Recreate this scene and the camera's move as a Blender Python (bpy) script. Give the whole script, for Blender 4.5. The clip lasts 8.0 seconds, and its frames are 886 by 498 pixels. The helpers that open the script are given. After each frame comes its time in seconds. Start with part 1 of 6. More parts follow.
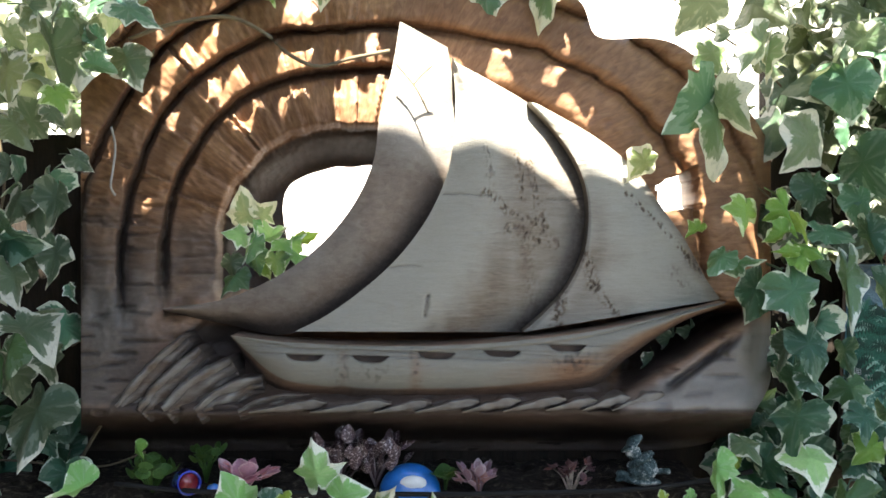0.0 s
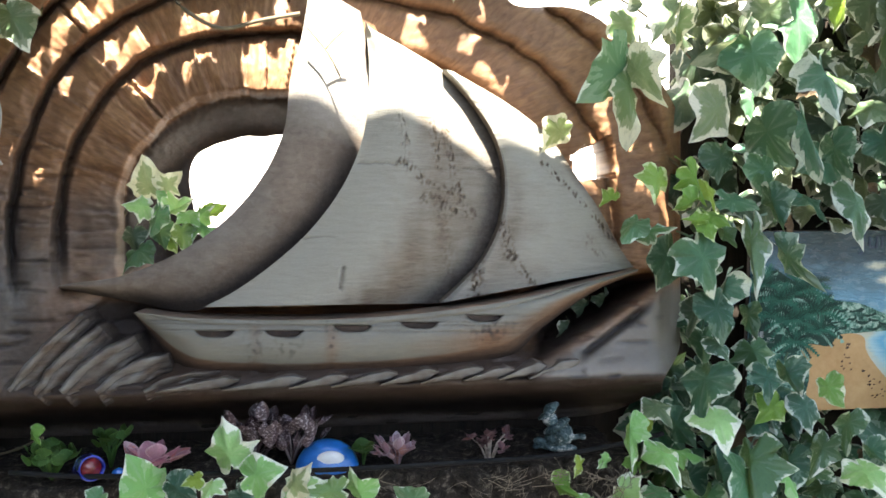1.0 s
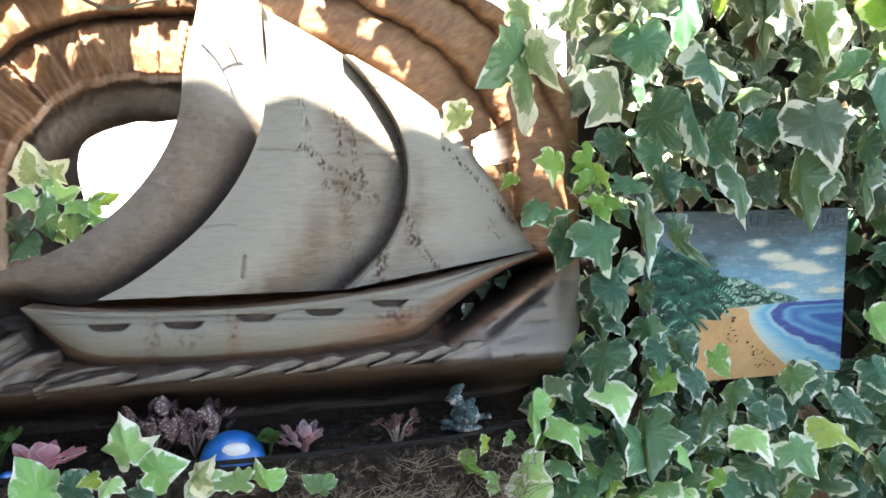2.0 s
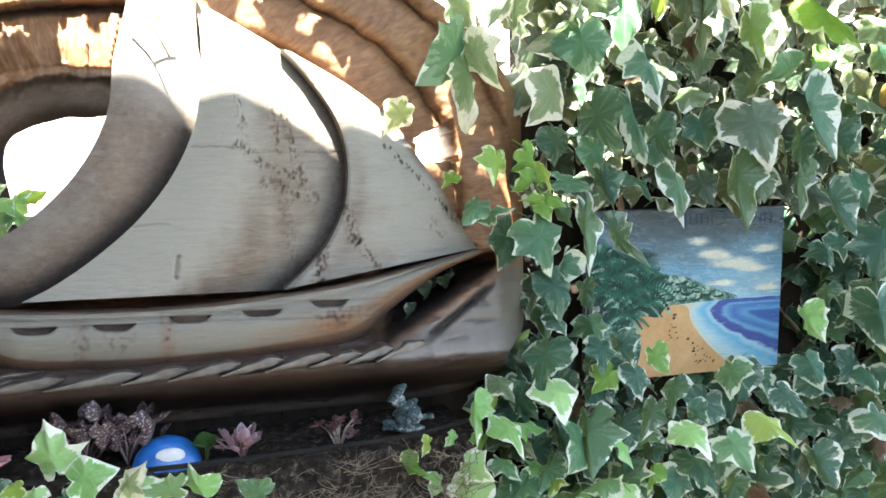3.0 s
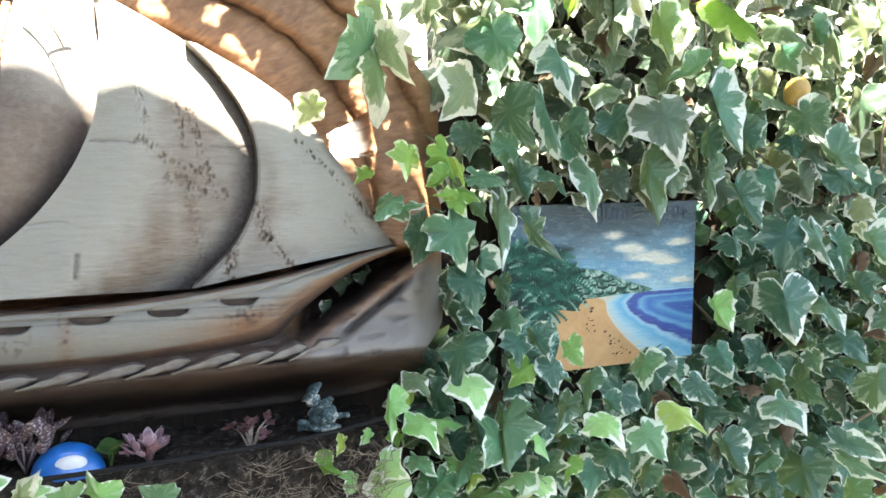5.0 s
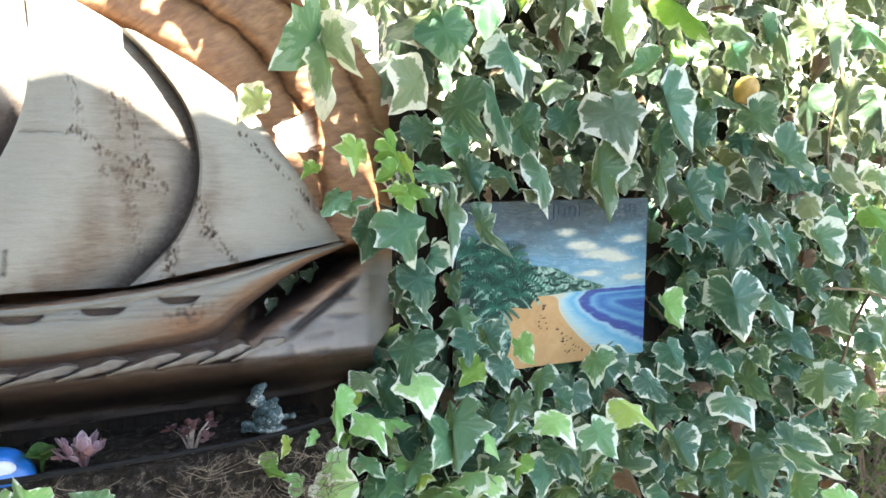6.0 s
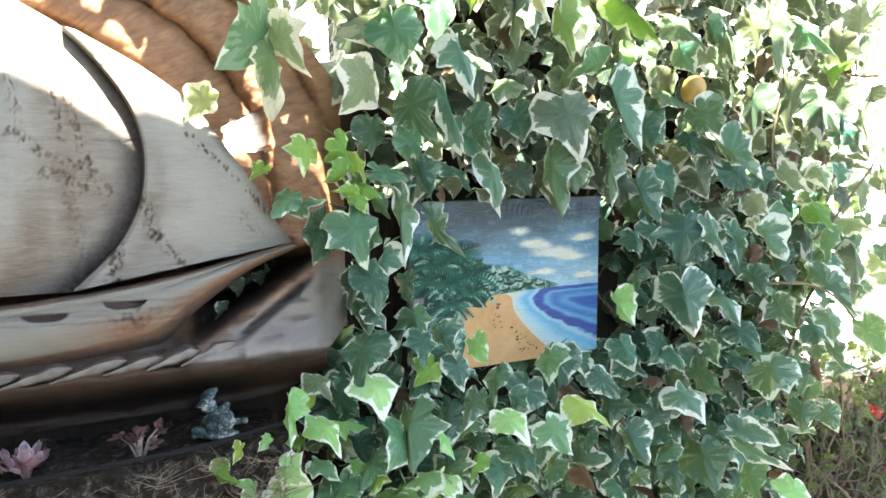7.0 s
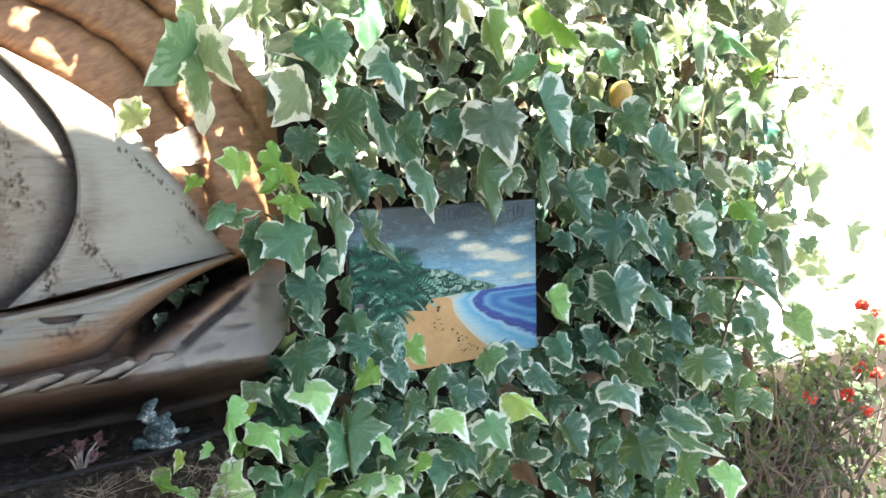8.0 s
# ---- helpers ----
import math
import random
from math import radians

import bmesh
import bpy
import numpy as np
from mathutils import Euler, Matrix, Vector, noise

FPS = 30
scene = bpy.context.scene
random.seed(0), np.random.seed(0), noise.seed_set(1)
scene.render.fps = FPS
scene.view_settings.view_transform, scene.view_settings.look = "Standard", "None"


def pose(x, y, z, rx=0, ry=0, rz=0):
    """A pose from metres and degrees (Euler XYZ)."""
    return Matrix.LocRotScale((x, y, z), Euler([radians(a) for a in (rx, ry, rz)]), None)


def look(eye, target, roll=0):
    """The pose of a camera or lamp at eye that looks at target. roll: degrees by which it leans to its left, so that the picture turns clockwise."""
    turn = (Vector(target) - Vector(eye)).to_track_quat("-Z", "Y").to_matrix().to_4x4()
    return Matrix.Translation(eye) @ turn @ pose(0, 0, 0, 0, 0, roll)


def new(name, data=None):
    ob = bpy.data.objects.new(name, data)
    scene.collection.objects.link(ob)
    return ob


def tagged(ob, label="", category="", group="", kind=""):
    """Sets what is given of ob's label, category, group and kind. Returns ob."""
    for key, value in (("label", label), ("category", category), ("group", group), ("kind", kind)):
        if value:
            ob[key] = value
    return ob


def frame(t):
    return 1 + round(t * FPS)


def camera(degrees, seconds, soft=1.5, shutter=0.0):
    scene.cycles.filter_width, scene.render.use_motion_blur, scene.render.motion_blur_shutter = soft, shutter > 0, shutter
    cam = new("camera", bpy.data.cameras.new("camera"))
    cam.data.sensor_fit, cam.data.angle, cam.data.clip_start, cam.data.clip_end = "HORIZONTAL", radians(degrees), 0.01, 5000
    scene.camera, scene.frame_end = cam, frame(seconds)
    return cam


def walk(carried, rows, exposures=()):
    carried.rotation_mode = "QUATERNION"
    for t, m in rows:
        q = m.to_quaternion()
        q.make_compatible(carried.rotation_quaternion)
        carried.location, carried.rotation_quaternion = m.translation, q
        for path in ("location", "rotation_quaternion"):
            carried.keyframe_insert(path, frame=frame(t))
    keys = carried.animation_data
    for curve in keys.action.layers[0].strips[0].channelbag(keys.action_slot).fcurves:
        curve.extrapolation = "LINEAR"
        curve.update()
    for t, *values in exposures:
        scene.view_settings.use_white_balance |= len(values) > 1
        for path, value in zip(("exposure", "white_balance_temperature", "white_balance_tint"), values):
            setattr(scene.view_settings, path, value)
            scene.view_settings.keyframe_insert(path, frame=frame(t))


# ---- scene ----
cam = camera(60.9, 8.0, soft=1.6)
METRES, EYE, TILT, LEAN, TURN = 0.22, 1.5, 0.0, 0.0, 0.0
EXPOSURES = [(0.0, 3.36), (2.0, 3.92), (3.5, 4.04), (6.0, 4.22), (8.0, 4.04)]
ROWS = [
    (0.0, 0.0, 0.0, 0.0, 0.0, 0.0, 0.0),
    (0.5, -0.0053, 0.0448, -0.0344, -2.87, -0.86, 0.06),
    (1.0, 0.0235, 0.0968, -0.0503, -6.17, -1.76, 0.5),
    (1.5, 0.0243, 0.0908, -0.0552, -9.83, -2.49, 1.04),
    (2.0, 0.0624, 0.0681, -0.0581, -13.06, -2.91, 1.36),
    (3.5, 0.2327, 0.0994, -0.0631, -17.29, -3.06, 1.4),
    (4.0, 0.27, 0.093, -0.0731, -18.27, -3.07, 1.55),
    (4.5, 0.3109, 0.0621, -0.0775, -19.59, -3.2, 1.77),
    (6.0, 0.4886, 0.1386, -0.0964, -24.04, -3.68, 1.43),
    (6.5, 0.5038, 0.1685, -0.0916, -25.61, -3.73, 1.59),
    (7.0, 0.5341, 0.1334, -0.0979, -27.23, -3.79, 1.93),
    (7.5, 0.5697, 0.014, -0.0954, -28.84, -3.72, 2.54),
    (8.0, 0.6434, -0.1198, -0.0827, -30.19, -3.66, 3.39),
]
walk(cam, [(t, pose(0, 0, EYE, TILT, LEAN, TURN) @ pose(METRES * x, METRES * y, METRES * z, 90 + pitch, roll, yaw)) for t, x, y, z, yaw, pitch, roll in ROWS], EXPOSURES)

# ---- world, sun, exposure ----
SUN_ELEV = 60.0
world = bpy.data.worlds.new("sky")
scene.world = world
world.use_nodes = True
wn = world.node_tree
wn.nodes.clear()
sky = wn.nodes.new("ShaderNodeTexSky")
sky.sky_type, sky.sun_disc = "NISHITA", False
sky.ozone_density, sky.dust_density = 1.0, 1.2
sky.sun_elevation, sky.sun_rotation = radians(SUN_ELEV), radians(180)
sky_bg = wn.nodes.new("ShaderNodeBackground")
sky_bg.inputs[1].default_value = 0.05
sky_out = wn.nodes.new("ShaderNodeOutputWorld")
wn.links.new(sky.outputs[0], sky_bg.inputs[0])
wn.links.new(sky_bg.outputs[0], sky_out.inputs[0])
sun_data = bpy.data.lights.new("sun", "SUN")
sun_data.energy, sun_data.angle, sun_data.color = 5.0, radians(0.6), (1.0, 0.935, 0.84)
sun = new("sun", sun_data)
TAN_SUN = math.tan(radians(SUN_ELEV))
sun.matrix_world = look((0, -6, 1.5 + 6 * TAN_SUN), (0, 0, 1.5))



# ---- materials ----


def material(name):
    m = bpy.data.materials.new(name)
    m.use_nodes = True
    nt = m.node_tree
    nt.nodes.clear()
    out = nt.nodes.new("ShaderNodeOutputMaterial")
    bsdf = nt.nodes.new("ShaderNodeBsdfPrincipled")
    nt.links.new(bsdf.outputs[0], out.inputs[0])
    return m, nt, bsdf, out


def node(nt, kind, inputs=None, **props):
    n = nt.nodes.new(kind)
    for k, v in props.items():
        setattr(n, k, v)
    for k, v in (inputs or {}).items():
        if isinstance(v, bpy.types.NodeSocket):
            nt.links.new(v, n.inputs[k])
        else:
            n.inputs[k].default_value = v
    return n


def coords(nt, scale=(1, 1, 1), turn=(0, 0, 0)):
    tc = node(nt, "ShaderNodeTexCoord")
    return node(nt, "ShaderNodeMapping", {0: tc.outputs["Object"], 2: turn, 3: scale}).outputs[0]


def noisy(nt, vec, scale, detail=4.0, rough=0.55, distort=0.0):
    return node(nt, "ShaderNodeTexNoise", {"Vector": vec, "Scale": scale, "Detail": detail, "Roughness": rough, "Distortion": distort}).outputs["Fac"]


def ramp(nt, fac, stops):
    r = node(nt, "ShaderNodeValToRGB", {0: fac})
    e = r.color_ramp.elements
    while len(e) < len(stops):
        e.new(0.5)
    for el, (p, c) in zip(e, stops):
        el.position = p
        el.color = (*c, 1) if len(c) == 3 else c
    return r.outputs[0]


def grey(v):
    return (v, v, v)


def mix(nt, fac, a, b, blend="MIX"):
    n = node(nt, "ShaderNodeMix", data_type="RGBA", blend_type=blend)
    for i, v in ((0, fac), (6, a), (7, b)):
        if isinstance(v, bpy.types.NodeSocket):
            nt.links.new(v, n.inputs[i])
        else:
            n.inputs[i].default_value = (*v, 1) if isinstance(v, tuple) and len(v) == 3 else v
    return n.outputs[2]


def calc(nt, op, a, b=0.0, clamp=False):
    n = node(nt, "ShaderNodeMath", operation=op, use_clamp=clamp)
    for i, v in ((0, a), (1, b)):
        if isinstance(v, bpy.types.NodeSocket):
            nt.links.new(v, n.inputs[i])
        else:
            n.inputs[i].default_value = v
    return n.outputs[0]


def attr(nt, name):
    return node(nt, "ShaderNodeAttribute", attribute_name=name).outputs["Fac"]


def bump(nt, bsdf, height, strength, distance=0.01):
    b = node(nt, "ShaderNodeBump", {"Strength": strength, "Distance": distance, "Height": height})
    nt.links.new(b.outputs[0], bsdf.inputs["Normal"])


def carved_wood(name, dark, light, paint, grain=(3, 30, 30), rough=0.62, along=None, relief=0.004):
    """Weathered wood; where the attribute 'paint' is high a thin, worn wash of paint lies on it. A second attribute
    darkens it: dark glaze, rot and cracks, and shade painted into recesses and slopes.
    """
    m, nt, bsdf, _ = material(name)
    vec = coords(nt, grain)
    if along:
        vec = node(nt, "ShaderNodeMapping", {0: node(nt, "ShaderNodeAttribute", attribute_name=along).outputs["Vector"], 3: grain}).outputs[0]
    fibres = noisy(nt, vec, 6.0, 8.0, 0.65, 0.6)
    broad = noisy(nt, coords(nt), 7.0, 4.0, 0.6)
    fine = noisy(nt, node(nt, "ShaderNodeMapping", {0: vec, 3: (4, 4, 4)}).outputs[0], 8.0, 4.0, 0.7)
    wood = ramp(nt, fibres, [(0.28, dark), (0.72, light)])
    wood = mix(nt, ramp(nt, broad, [(0.35, grey(0.0)), (0.7, grey(0.7))]), wood, tuple(c * 0.6 for c in dark))
    amount = calc(nt, "ADD", attr(nt, "paint"), calc(nt, "MULTIPLY", calc(nt, "SUBTRACT", broad, 0.5), 0.9))
    amount = calc(nt, "ADD", amount, calc(nt, "MULTIPLY", calc(nt, "SUBTRACT", fibres, 0.5), 0.4))
    cover = ramp(nt, amount, [(0.15, grey(0.0)), (0.8, grey(0.92))])
    washed = mix(nt, ramp(nt, fine, [(0.4, grey(0.0)), (0.65, grey(0.6))]), paint, tuple(c * 0.8 for c in paint))
    ripple = noisy(nt, node(nt, "ShaderNodeMapping", {0: vec, 3: (0.35, 0.8, 1.6)}).outputs[0], 7.0, 3.0, 0.5, 1.6)
    washed = mix(nt, ramp(nt, ripple, [(0.36, grey(0.3)), (0.5, grey(0.0))]), washed, tuple(0.72 * p + 0.1 * w for p, w in zip(paint, light)))
    col = mix(nt, cover, wood, washed)
    darkness = calc(nt, "ADD", attr(nt, "stain_shade"), calc(nt, "MULTIPLY", calc(nt, "SUBTRACT", broad, 0.5), 0.35))
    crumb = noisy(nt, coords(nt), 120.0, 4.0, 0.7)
    darkness = calc(nt, "ADD", darkness, calc(nt, "MULTIPLY", calc(nt, "SUBTRACT", crumb, 0.5), calc(nt, "MULTIPLY", attr(nt, "stain_shade"), 0.9)))
    col = mix(nt, ramp(nt, darkness, [(0.1, grey(0.0)), (0.95, grey(0.9))]), col, (0.04, 0.031, 0.026))
    nt.links.new(col, bsdf.inputs["Base Color"])
    bsdf.inputs["Specular IOR Level"].default_value = 0.3
    nt.links.new(ramp(nt, broad, [(0.3, grey(rough - 0.12)), (0.7, grey(rough + 0.15))]), bsdf.inputs["Roughness"])
    height = calc(nt, "ADD", calc(nt, "MULTIPLY", fibres, 0.6), calc(nt, "MULTIPLY", fine, 0.4))
    height = calc(nt, "ADD", height, calc(nt, "MULTIPLY", calc(nt, "SUBTRACT", crumb, 0.5), calc(nt, "MULTIPLY", attr(nt, "stain_shade"), 0.9)))
    bump(nt, bsdf, height, 0.6, relief)
    return m


def rough_mat(name, stops, scale=12.0, rough=0.9, bump_m=0.01, stretch=(1, 1, 1)):
    m, nt, bsdf, _ = material(name)
    vec = coords(nt, stretch)
    a, b = noisy(nt, vec, scale, 6.0, 0.65, 0.3), noisy(nt, vec, scale * 7, 4.0, 0.6)
    both = calc(nt, "ADD", calc(nt, "MULTIPLY", a, 0.65), calc(nt, "MULTIPLY", b, 0.35))
    nt.links.new(ramp(nt, both, stops), bsdf.inputs["Base Color"])
    bsdf.inputs["Roughness"].default_value = rough
    bsdf.inputs["Specular IOR Level"].default_value = 0.15
    bump(nt, bsdf, both, 0.7, bump_m)
    return m


def leaf_mat(name, deep, fresh, margin, gloss=0.42, rim=0.0, glow=(0.28, 0.34, 0.07), blotch=0.6, thin_share=0.36):
    """Variegated ivy: a deep green heart, greyer sectors that run out along the veins, a jagged cream margin; it lets light through."""
    m, nt, bsdf, out = material(name)
    tone = node(nt, "ShaderNodeObjectInfo").outputs["Random"]
    island = node(nt, "ShaderNodeNewGeometry").outputs["Random Per Island"]
    luck = calc(nt, "FRACT", calc(nt, "ADD", tone, calc(nt, "MULTIPLY", island, 3.7)))
    vec = node(nt, "ShaderNodeAttribute", attribute_name="flat").outputs["Vector"]
    spoke = node(nt, "ShaderNodeVectorMath", {0: vec}, operation="NORMALIZE").outputs[0]
    own = node(nt, "ShaderNodeCombineXYZ", {0: calc(nt, "MULTIPLY", luck, 57.0), 1: calc(nt, "MULTIPLY", luck, 23.0)}).outputs[0]

    def field(base, scale, detail):
        return calc(nt, "SUBTRACT", noisy(nt, node(nt, "ShaderNodeVectorMath", {0: node(nt, "ShaderNodeVectorMath", {0: base, 1: (scale, scale, scale)}, operation="MULTIPLY").outputs[0], 1: own}, operation="ADD").outputs[0], 1.0, detail, 0.6), 0.5)

    sector, tooth, patch_n, fine_n = field(spoke, 1.5, 1.0), field(spoke, 8.0, 2.0), field(vec, 2.6, 2.0), field(vec, 13.0, 3.0)
    spread = calc(nt, "MULTIPLY", calc(nt, "SUBTRACT", luck, 0.5 - rim / 0.24), 0.24)
    rim_at = calc(nt, "ADD", attr(nt, "edge"), calc(nt, "ADD", calc(nt, "MULTIPLY", sector, 1.15), calc(nt, "MULTIPLY", tooth, 0.42)))
    rim_at = calc(nt, "ADD", calc(nt, "ADD", rim_at, spread), calc(nt, "MULTIPLY", fine_n, 0.14))
    grey_at = calc(nt, "ADD", calc(nt, "ADD", calc(nt, "MULTIPLY", attr(nt, "edge"), 0.55), calc(nt, "MULTIPLY", field(spoke, 3.2, 1.0), 1.1)), calc(nt, "MULTIPLY", patch_n, 1.2))
    pale = tuple(0.62 * f + 0.2 * c for f, c in zip(fresh, margin))
    green = mix(nt, ramp(nt, calc(nt, "ADD", patch_n, luck), [(0.3, grey(0)), (0.95, grey(1))]), deep, fresh)
    warm = calc(nt, "FRACT", calc(nt, "MULTIPLY", luck, 7.3))
    green = mix(nt, ramp(nt, warm, [(0.7, grey(0.0)), (0.97, grey(0.6))]), green, (fresh[0] * 1.6, fresh[1] * 1.05, fresh[2] * 0.55))
    mottled = mix(nt, ramp(nt, grey_at, [(0.46, grey(0.0)), (0.5, grey(blotch))]), green, pale)
    cream = ramp(nt, rim_at, [(0.9, grey(0.0)), (0.93, grey(1.0))])
    col = mix(nt, calc(nt, "MULTIPLY", attr(nt, "vein"), 0.26), mix(nt, cream, mottled, margin), tuple(0.6 * c for c in margin))
    col = mix(nt, ramp(nt, fine_n, [(0.0, grey(0.0)), (0.3, grey(0.5))]), col, tuple(0.8 * c for c in deep))
    nt.links.new(col, bsdf.inputs["Base Color"])
    nt.links.new(ramp(nt, calc(nt, "ADD", fine_n, 0.5), [(0.3, grey(gloss - 0.08)), (0.7, grey(gloss + 0.12))]), bsdf.inputs["Roughness"])
    bsdf.inputs["Specular IOR Level"].default_value = 0.35
    bump(nt, bsdf, calc(nt, "SUBTRACT", calc(nt, "MULTIPLY", patch_n, 2.0), calc(nt, "SUBTRACT", attr(nt, "vein"), fine_n)), 0.5, 0.003)
    thin = node(nt, "ShaderNodeBsdfTranslucent")
    nt.links.new(mix(nt, 0.5, col, glow), thin.inputs[0])
    blend = node(nt, "ShaderNodeMixShader", {0: thin_share, 1: bsdf.outputs[0], 2: thin.outputs[0]})
    nt.links.new(blend.outputs[0], out.inputs[0])
    return m


def plain(name, color, rough=0.6, spread=0.25, scale=40.0, metal=0.0, coat=0.0):
    m, nt, bsdf, _ = material(name)
    n = noisy(nt, coords(nt), scale, 4.0, 0.6)
    nt.links.new(ramp(nt, n, [(0.3, tuple(c * (1 - spread) for c in color)), (0.7, tuple(min(1, c * (1 + spread)) for c in color))]), bsdf.inputs["Base Color"])
    bsdf.inputs["Roughness"].default_value, bsdf.inputs["Metallic"].default_value = rough, metal
    bsdf.inputs["Coat Weight"].default_value = coat
    bump(nt, bsdf, n, 0.25, 0.002)
    return m


M_PANEL = carved_wood("brown_weathered_wood", (0.15, 0.074, 0.038), (0.39, 0.215, 0.108), (0.2, 0.19, 0.17), (30, 5, 30), 0.46, "grain", 0.0024)
M_WAVE = carved_wood("carved_wave_wood", (0.08, 0.052, 0.034), (0.17, 0.13, 0.098), (0.235, 0.226, 0.204), (6, 20, 26), 0.6, None, 0.008)
M_SAIL = carved_wood("whitewashed_wood", (0.125, 0.096, 0.068), (0.235, 0.188, 0.138), (0.314, 0.301, 0.254), (5, 10, 34))
M_JIB = carved_wood("grey_brown_wood", (0.14, 0.106, 0.08), (0.215, 0.172, 0.134), (0.31, 0.285, 0.245), (9, 10, 16))
M_HULL = carved_wood("hull_wood", (0.15, 0.085, 0.05), (0.27, 0.16, 0.095), (0.217, 0.213, 0.177), (5, 20, 40))
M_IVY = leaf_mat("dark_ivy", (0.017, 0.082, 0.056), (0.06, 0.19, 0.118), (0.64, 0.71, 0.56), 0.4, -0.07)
M_CREAM = leaf_mat("cream_edged_ivy", (0.034, 0.11, 0.078), (0.1, 0.23, 0.155), (0.78, 0.83, 0.72), 0.4, 0.0, (0.28, 0.34, 0.07), 0.8)
M_GREEN = leaf_mat("green_ivy", (0.058, 0.17, 0.082), (0.125, 0.29, 0.135), (0.68, 0.78, 0.62), 0.4, -0.05)
M_OLIVE = leaf_mat("olive_ivy", (0.036, 0.074, 0.042), (0.09, 0.145, 0.08), (0.62, 0.62, 0.5), 0.45, -0.03, (0.29, 0.31, 0.15))
M_YOUNG = leaf_mat("young_ivy", (0.22, 0.48, 0.14), (0.4, 0.66, 0.26), (0.88, 0.92, 0.76), 0.42, 0.0)
M_FRESH = leaf_mat("fresh_ivy", (0.12, 0.28, 0.04), (0.24, 0.42, 0.08), (0.6, 0.72, 0.36), 0.36, -0.05, (0.32, 0.4, 0.06), 0.3)
# Lit copy of the ivy: sunlight is put into this yellow-green.
M_SUNNY = leaf_mat("sun_tinted_ivy", (0.08, 0.14, 0.062), (0.165, 0.24, 0.12), (0.72, 0.72, 0.58), 0.4, 0.0, (0.36, 0.38, 0.2))
# Cream leaves, and leaves whose sunlight is put into a pale colour.
M_PALE = leaf_mat("pale_ivy", (0.12, 0.22, 0.075), (0.32, 0.4, 0.18), (0.78, 0.77, 0.55), 0.4, 0.2, (0.5, 0.5, 0.25))
M_DEAD = leaf_mat("dead_leaf", (0.06, 0.042, 0.025), (0.14, 0.098, 0.06), (0.23, 0.165, 0.1), 0.7, 0.0, (0.2, 0.12, 0.05))
M_STEM = plain("ivy_stem", (0.13, 0.1, 0.055), 0.8)
M_SOIL = rough_mat("dark_soil", [(0.36, (0.008, 0.0065, 0.005)), (0.54, (0.045, 0.037, 0.029)), (0.65, (0.2, 0.17, 0.13))], 70.0, 0.95, 0.03)
# Near-black colour that carries the shade of the gaps.
M_BACK = rough_mat("gap_shade_backing", [(0.3, (0.014, 0.012, 0.01)), (0.75, (0.045, 0.034, 0.025))], 9.0, 0.95, 0.01, (6, 6, 0.7))
M_WALL = rough_mat("white_render", [(0.3, (0.72, 0.69, 0.62)), (0.7, (0.82, 0.8, 0.75))], 6.0, 0.9, 0.004)
M_UNSEEN = rough_mat("unseen_render", [(0.3, (0.27, 0.29, 0.3)), (0.7, (0.33, 0.35, 0.36))], 5.0, 0.9, 0.004)
M_GROUND = rough_mat("dark_ground", [(0.3, (0.075, 0.075, 0.073)), (0.7, (0.125, 0.125, 0.12))], 3.0, 0.95, 0.02)


# ---- building helpers ----


def mesh_of(name, verts, faces, mat=None, smooth=True, attrs=None):
    me = bpy.data.meshes.new(name)
    me.from_pydata([tuple(v) for v in verts], [], faces)
    for key, values in (attrs or {}).items():
        if np.ndim(values) == 2:
            a = me.attributes.new(key, "FLOAT_VECTOR", "POINT")
            a.data.foreach_set("vector", np.asarray(values, np.float32).ravel())
        else:
            a = me.attributes.new(key, "FLOAT", "POINT")
            a.data.foreach_set("value", np.asarray(values, np.float32).ravel())
    if mat:
        me.materials.append(mat)
    if smooth:
        me.polygons.foreach_set("use_smooth", [True] * len(me.polygons))
    me.update()
    return me


def part(name, me, parent, label="", kind=""):
    """Links a mesh as one object under a thing or part."""
    ob = new(name, me)
    if parent:
        ob.parent = parent
    return tagged(ob, label, kind=kind)


def from_bm(name, bm, mat, smooth=False):
    bmesh.ops.recalc_face_normals(bm, faces=bm.faces)
    me = bpy.data.meshes.new(name)
    bm.to_mesh(me)
    bm.free()
    me.materials.append(mat)
    if smooth:
        me.polygons.foreach_set("use_smooth", [True] * len(me.polygons))
    return me


def block(name, lo, hi, mat, bevel=0.0):
    bm = bmesh.new()
    bmesh.ops.create_cube(bm, size=1.0)
    for v in bm.verts:
        v.co = [lo[i] + (v.co[i] + 0.5) * (hi[i] - lo[i]) for i in range(3)]
    if bevel:
        bmesh.ops.bevel(bm, geom=bm.edges[:], offset=bevel, segments=2, affect="EDGES")
    return from_bm(name, bm, mat)


def tube_data(pts, radii, sides=6):
    """Vertices and faces of a tapered tube along pts."""
    verts, faces = [], []
    pts = [Vector(p) for p in pts]
    for i, p in enumerate(pts):
        d = (pts[min(i + 1, len(pts) - 1)] - pts[max(i - 1, 0)]).normalized()
        a = d.orthogonal().normalized()
        b = d.cross(a)
        r = radii[i] if not isinstance(radii, (int, float)) else radii
        verts += [p + r * (math.cos(k * math.tau / sides) * a + math.sin(k * math.tau / sides) * b) for k in range(sides)]
    for i in range(len(pts) - 1):
        for k in range(sides):
            faces.append((i * sides + k, i * sides + (k + 1) % sides, (i + 1) * sides + (k + 1) % sides, (i + 1) * sides + k))
    faces.append(tuple(range(sides))[::-1])
    faces.append(tuple((len(pts) - 1) * sides + k for k in range(sides)))
    return verts, faces


def joined(pieces):
    verts, faces = [], []
    for v, f in pieces:
        n = len(verts)
        verts += list(v)
        faces += [tuple(i + n for i in q) for q in f]
    return verts, faces


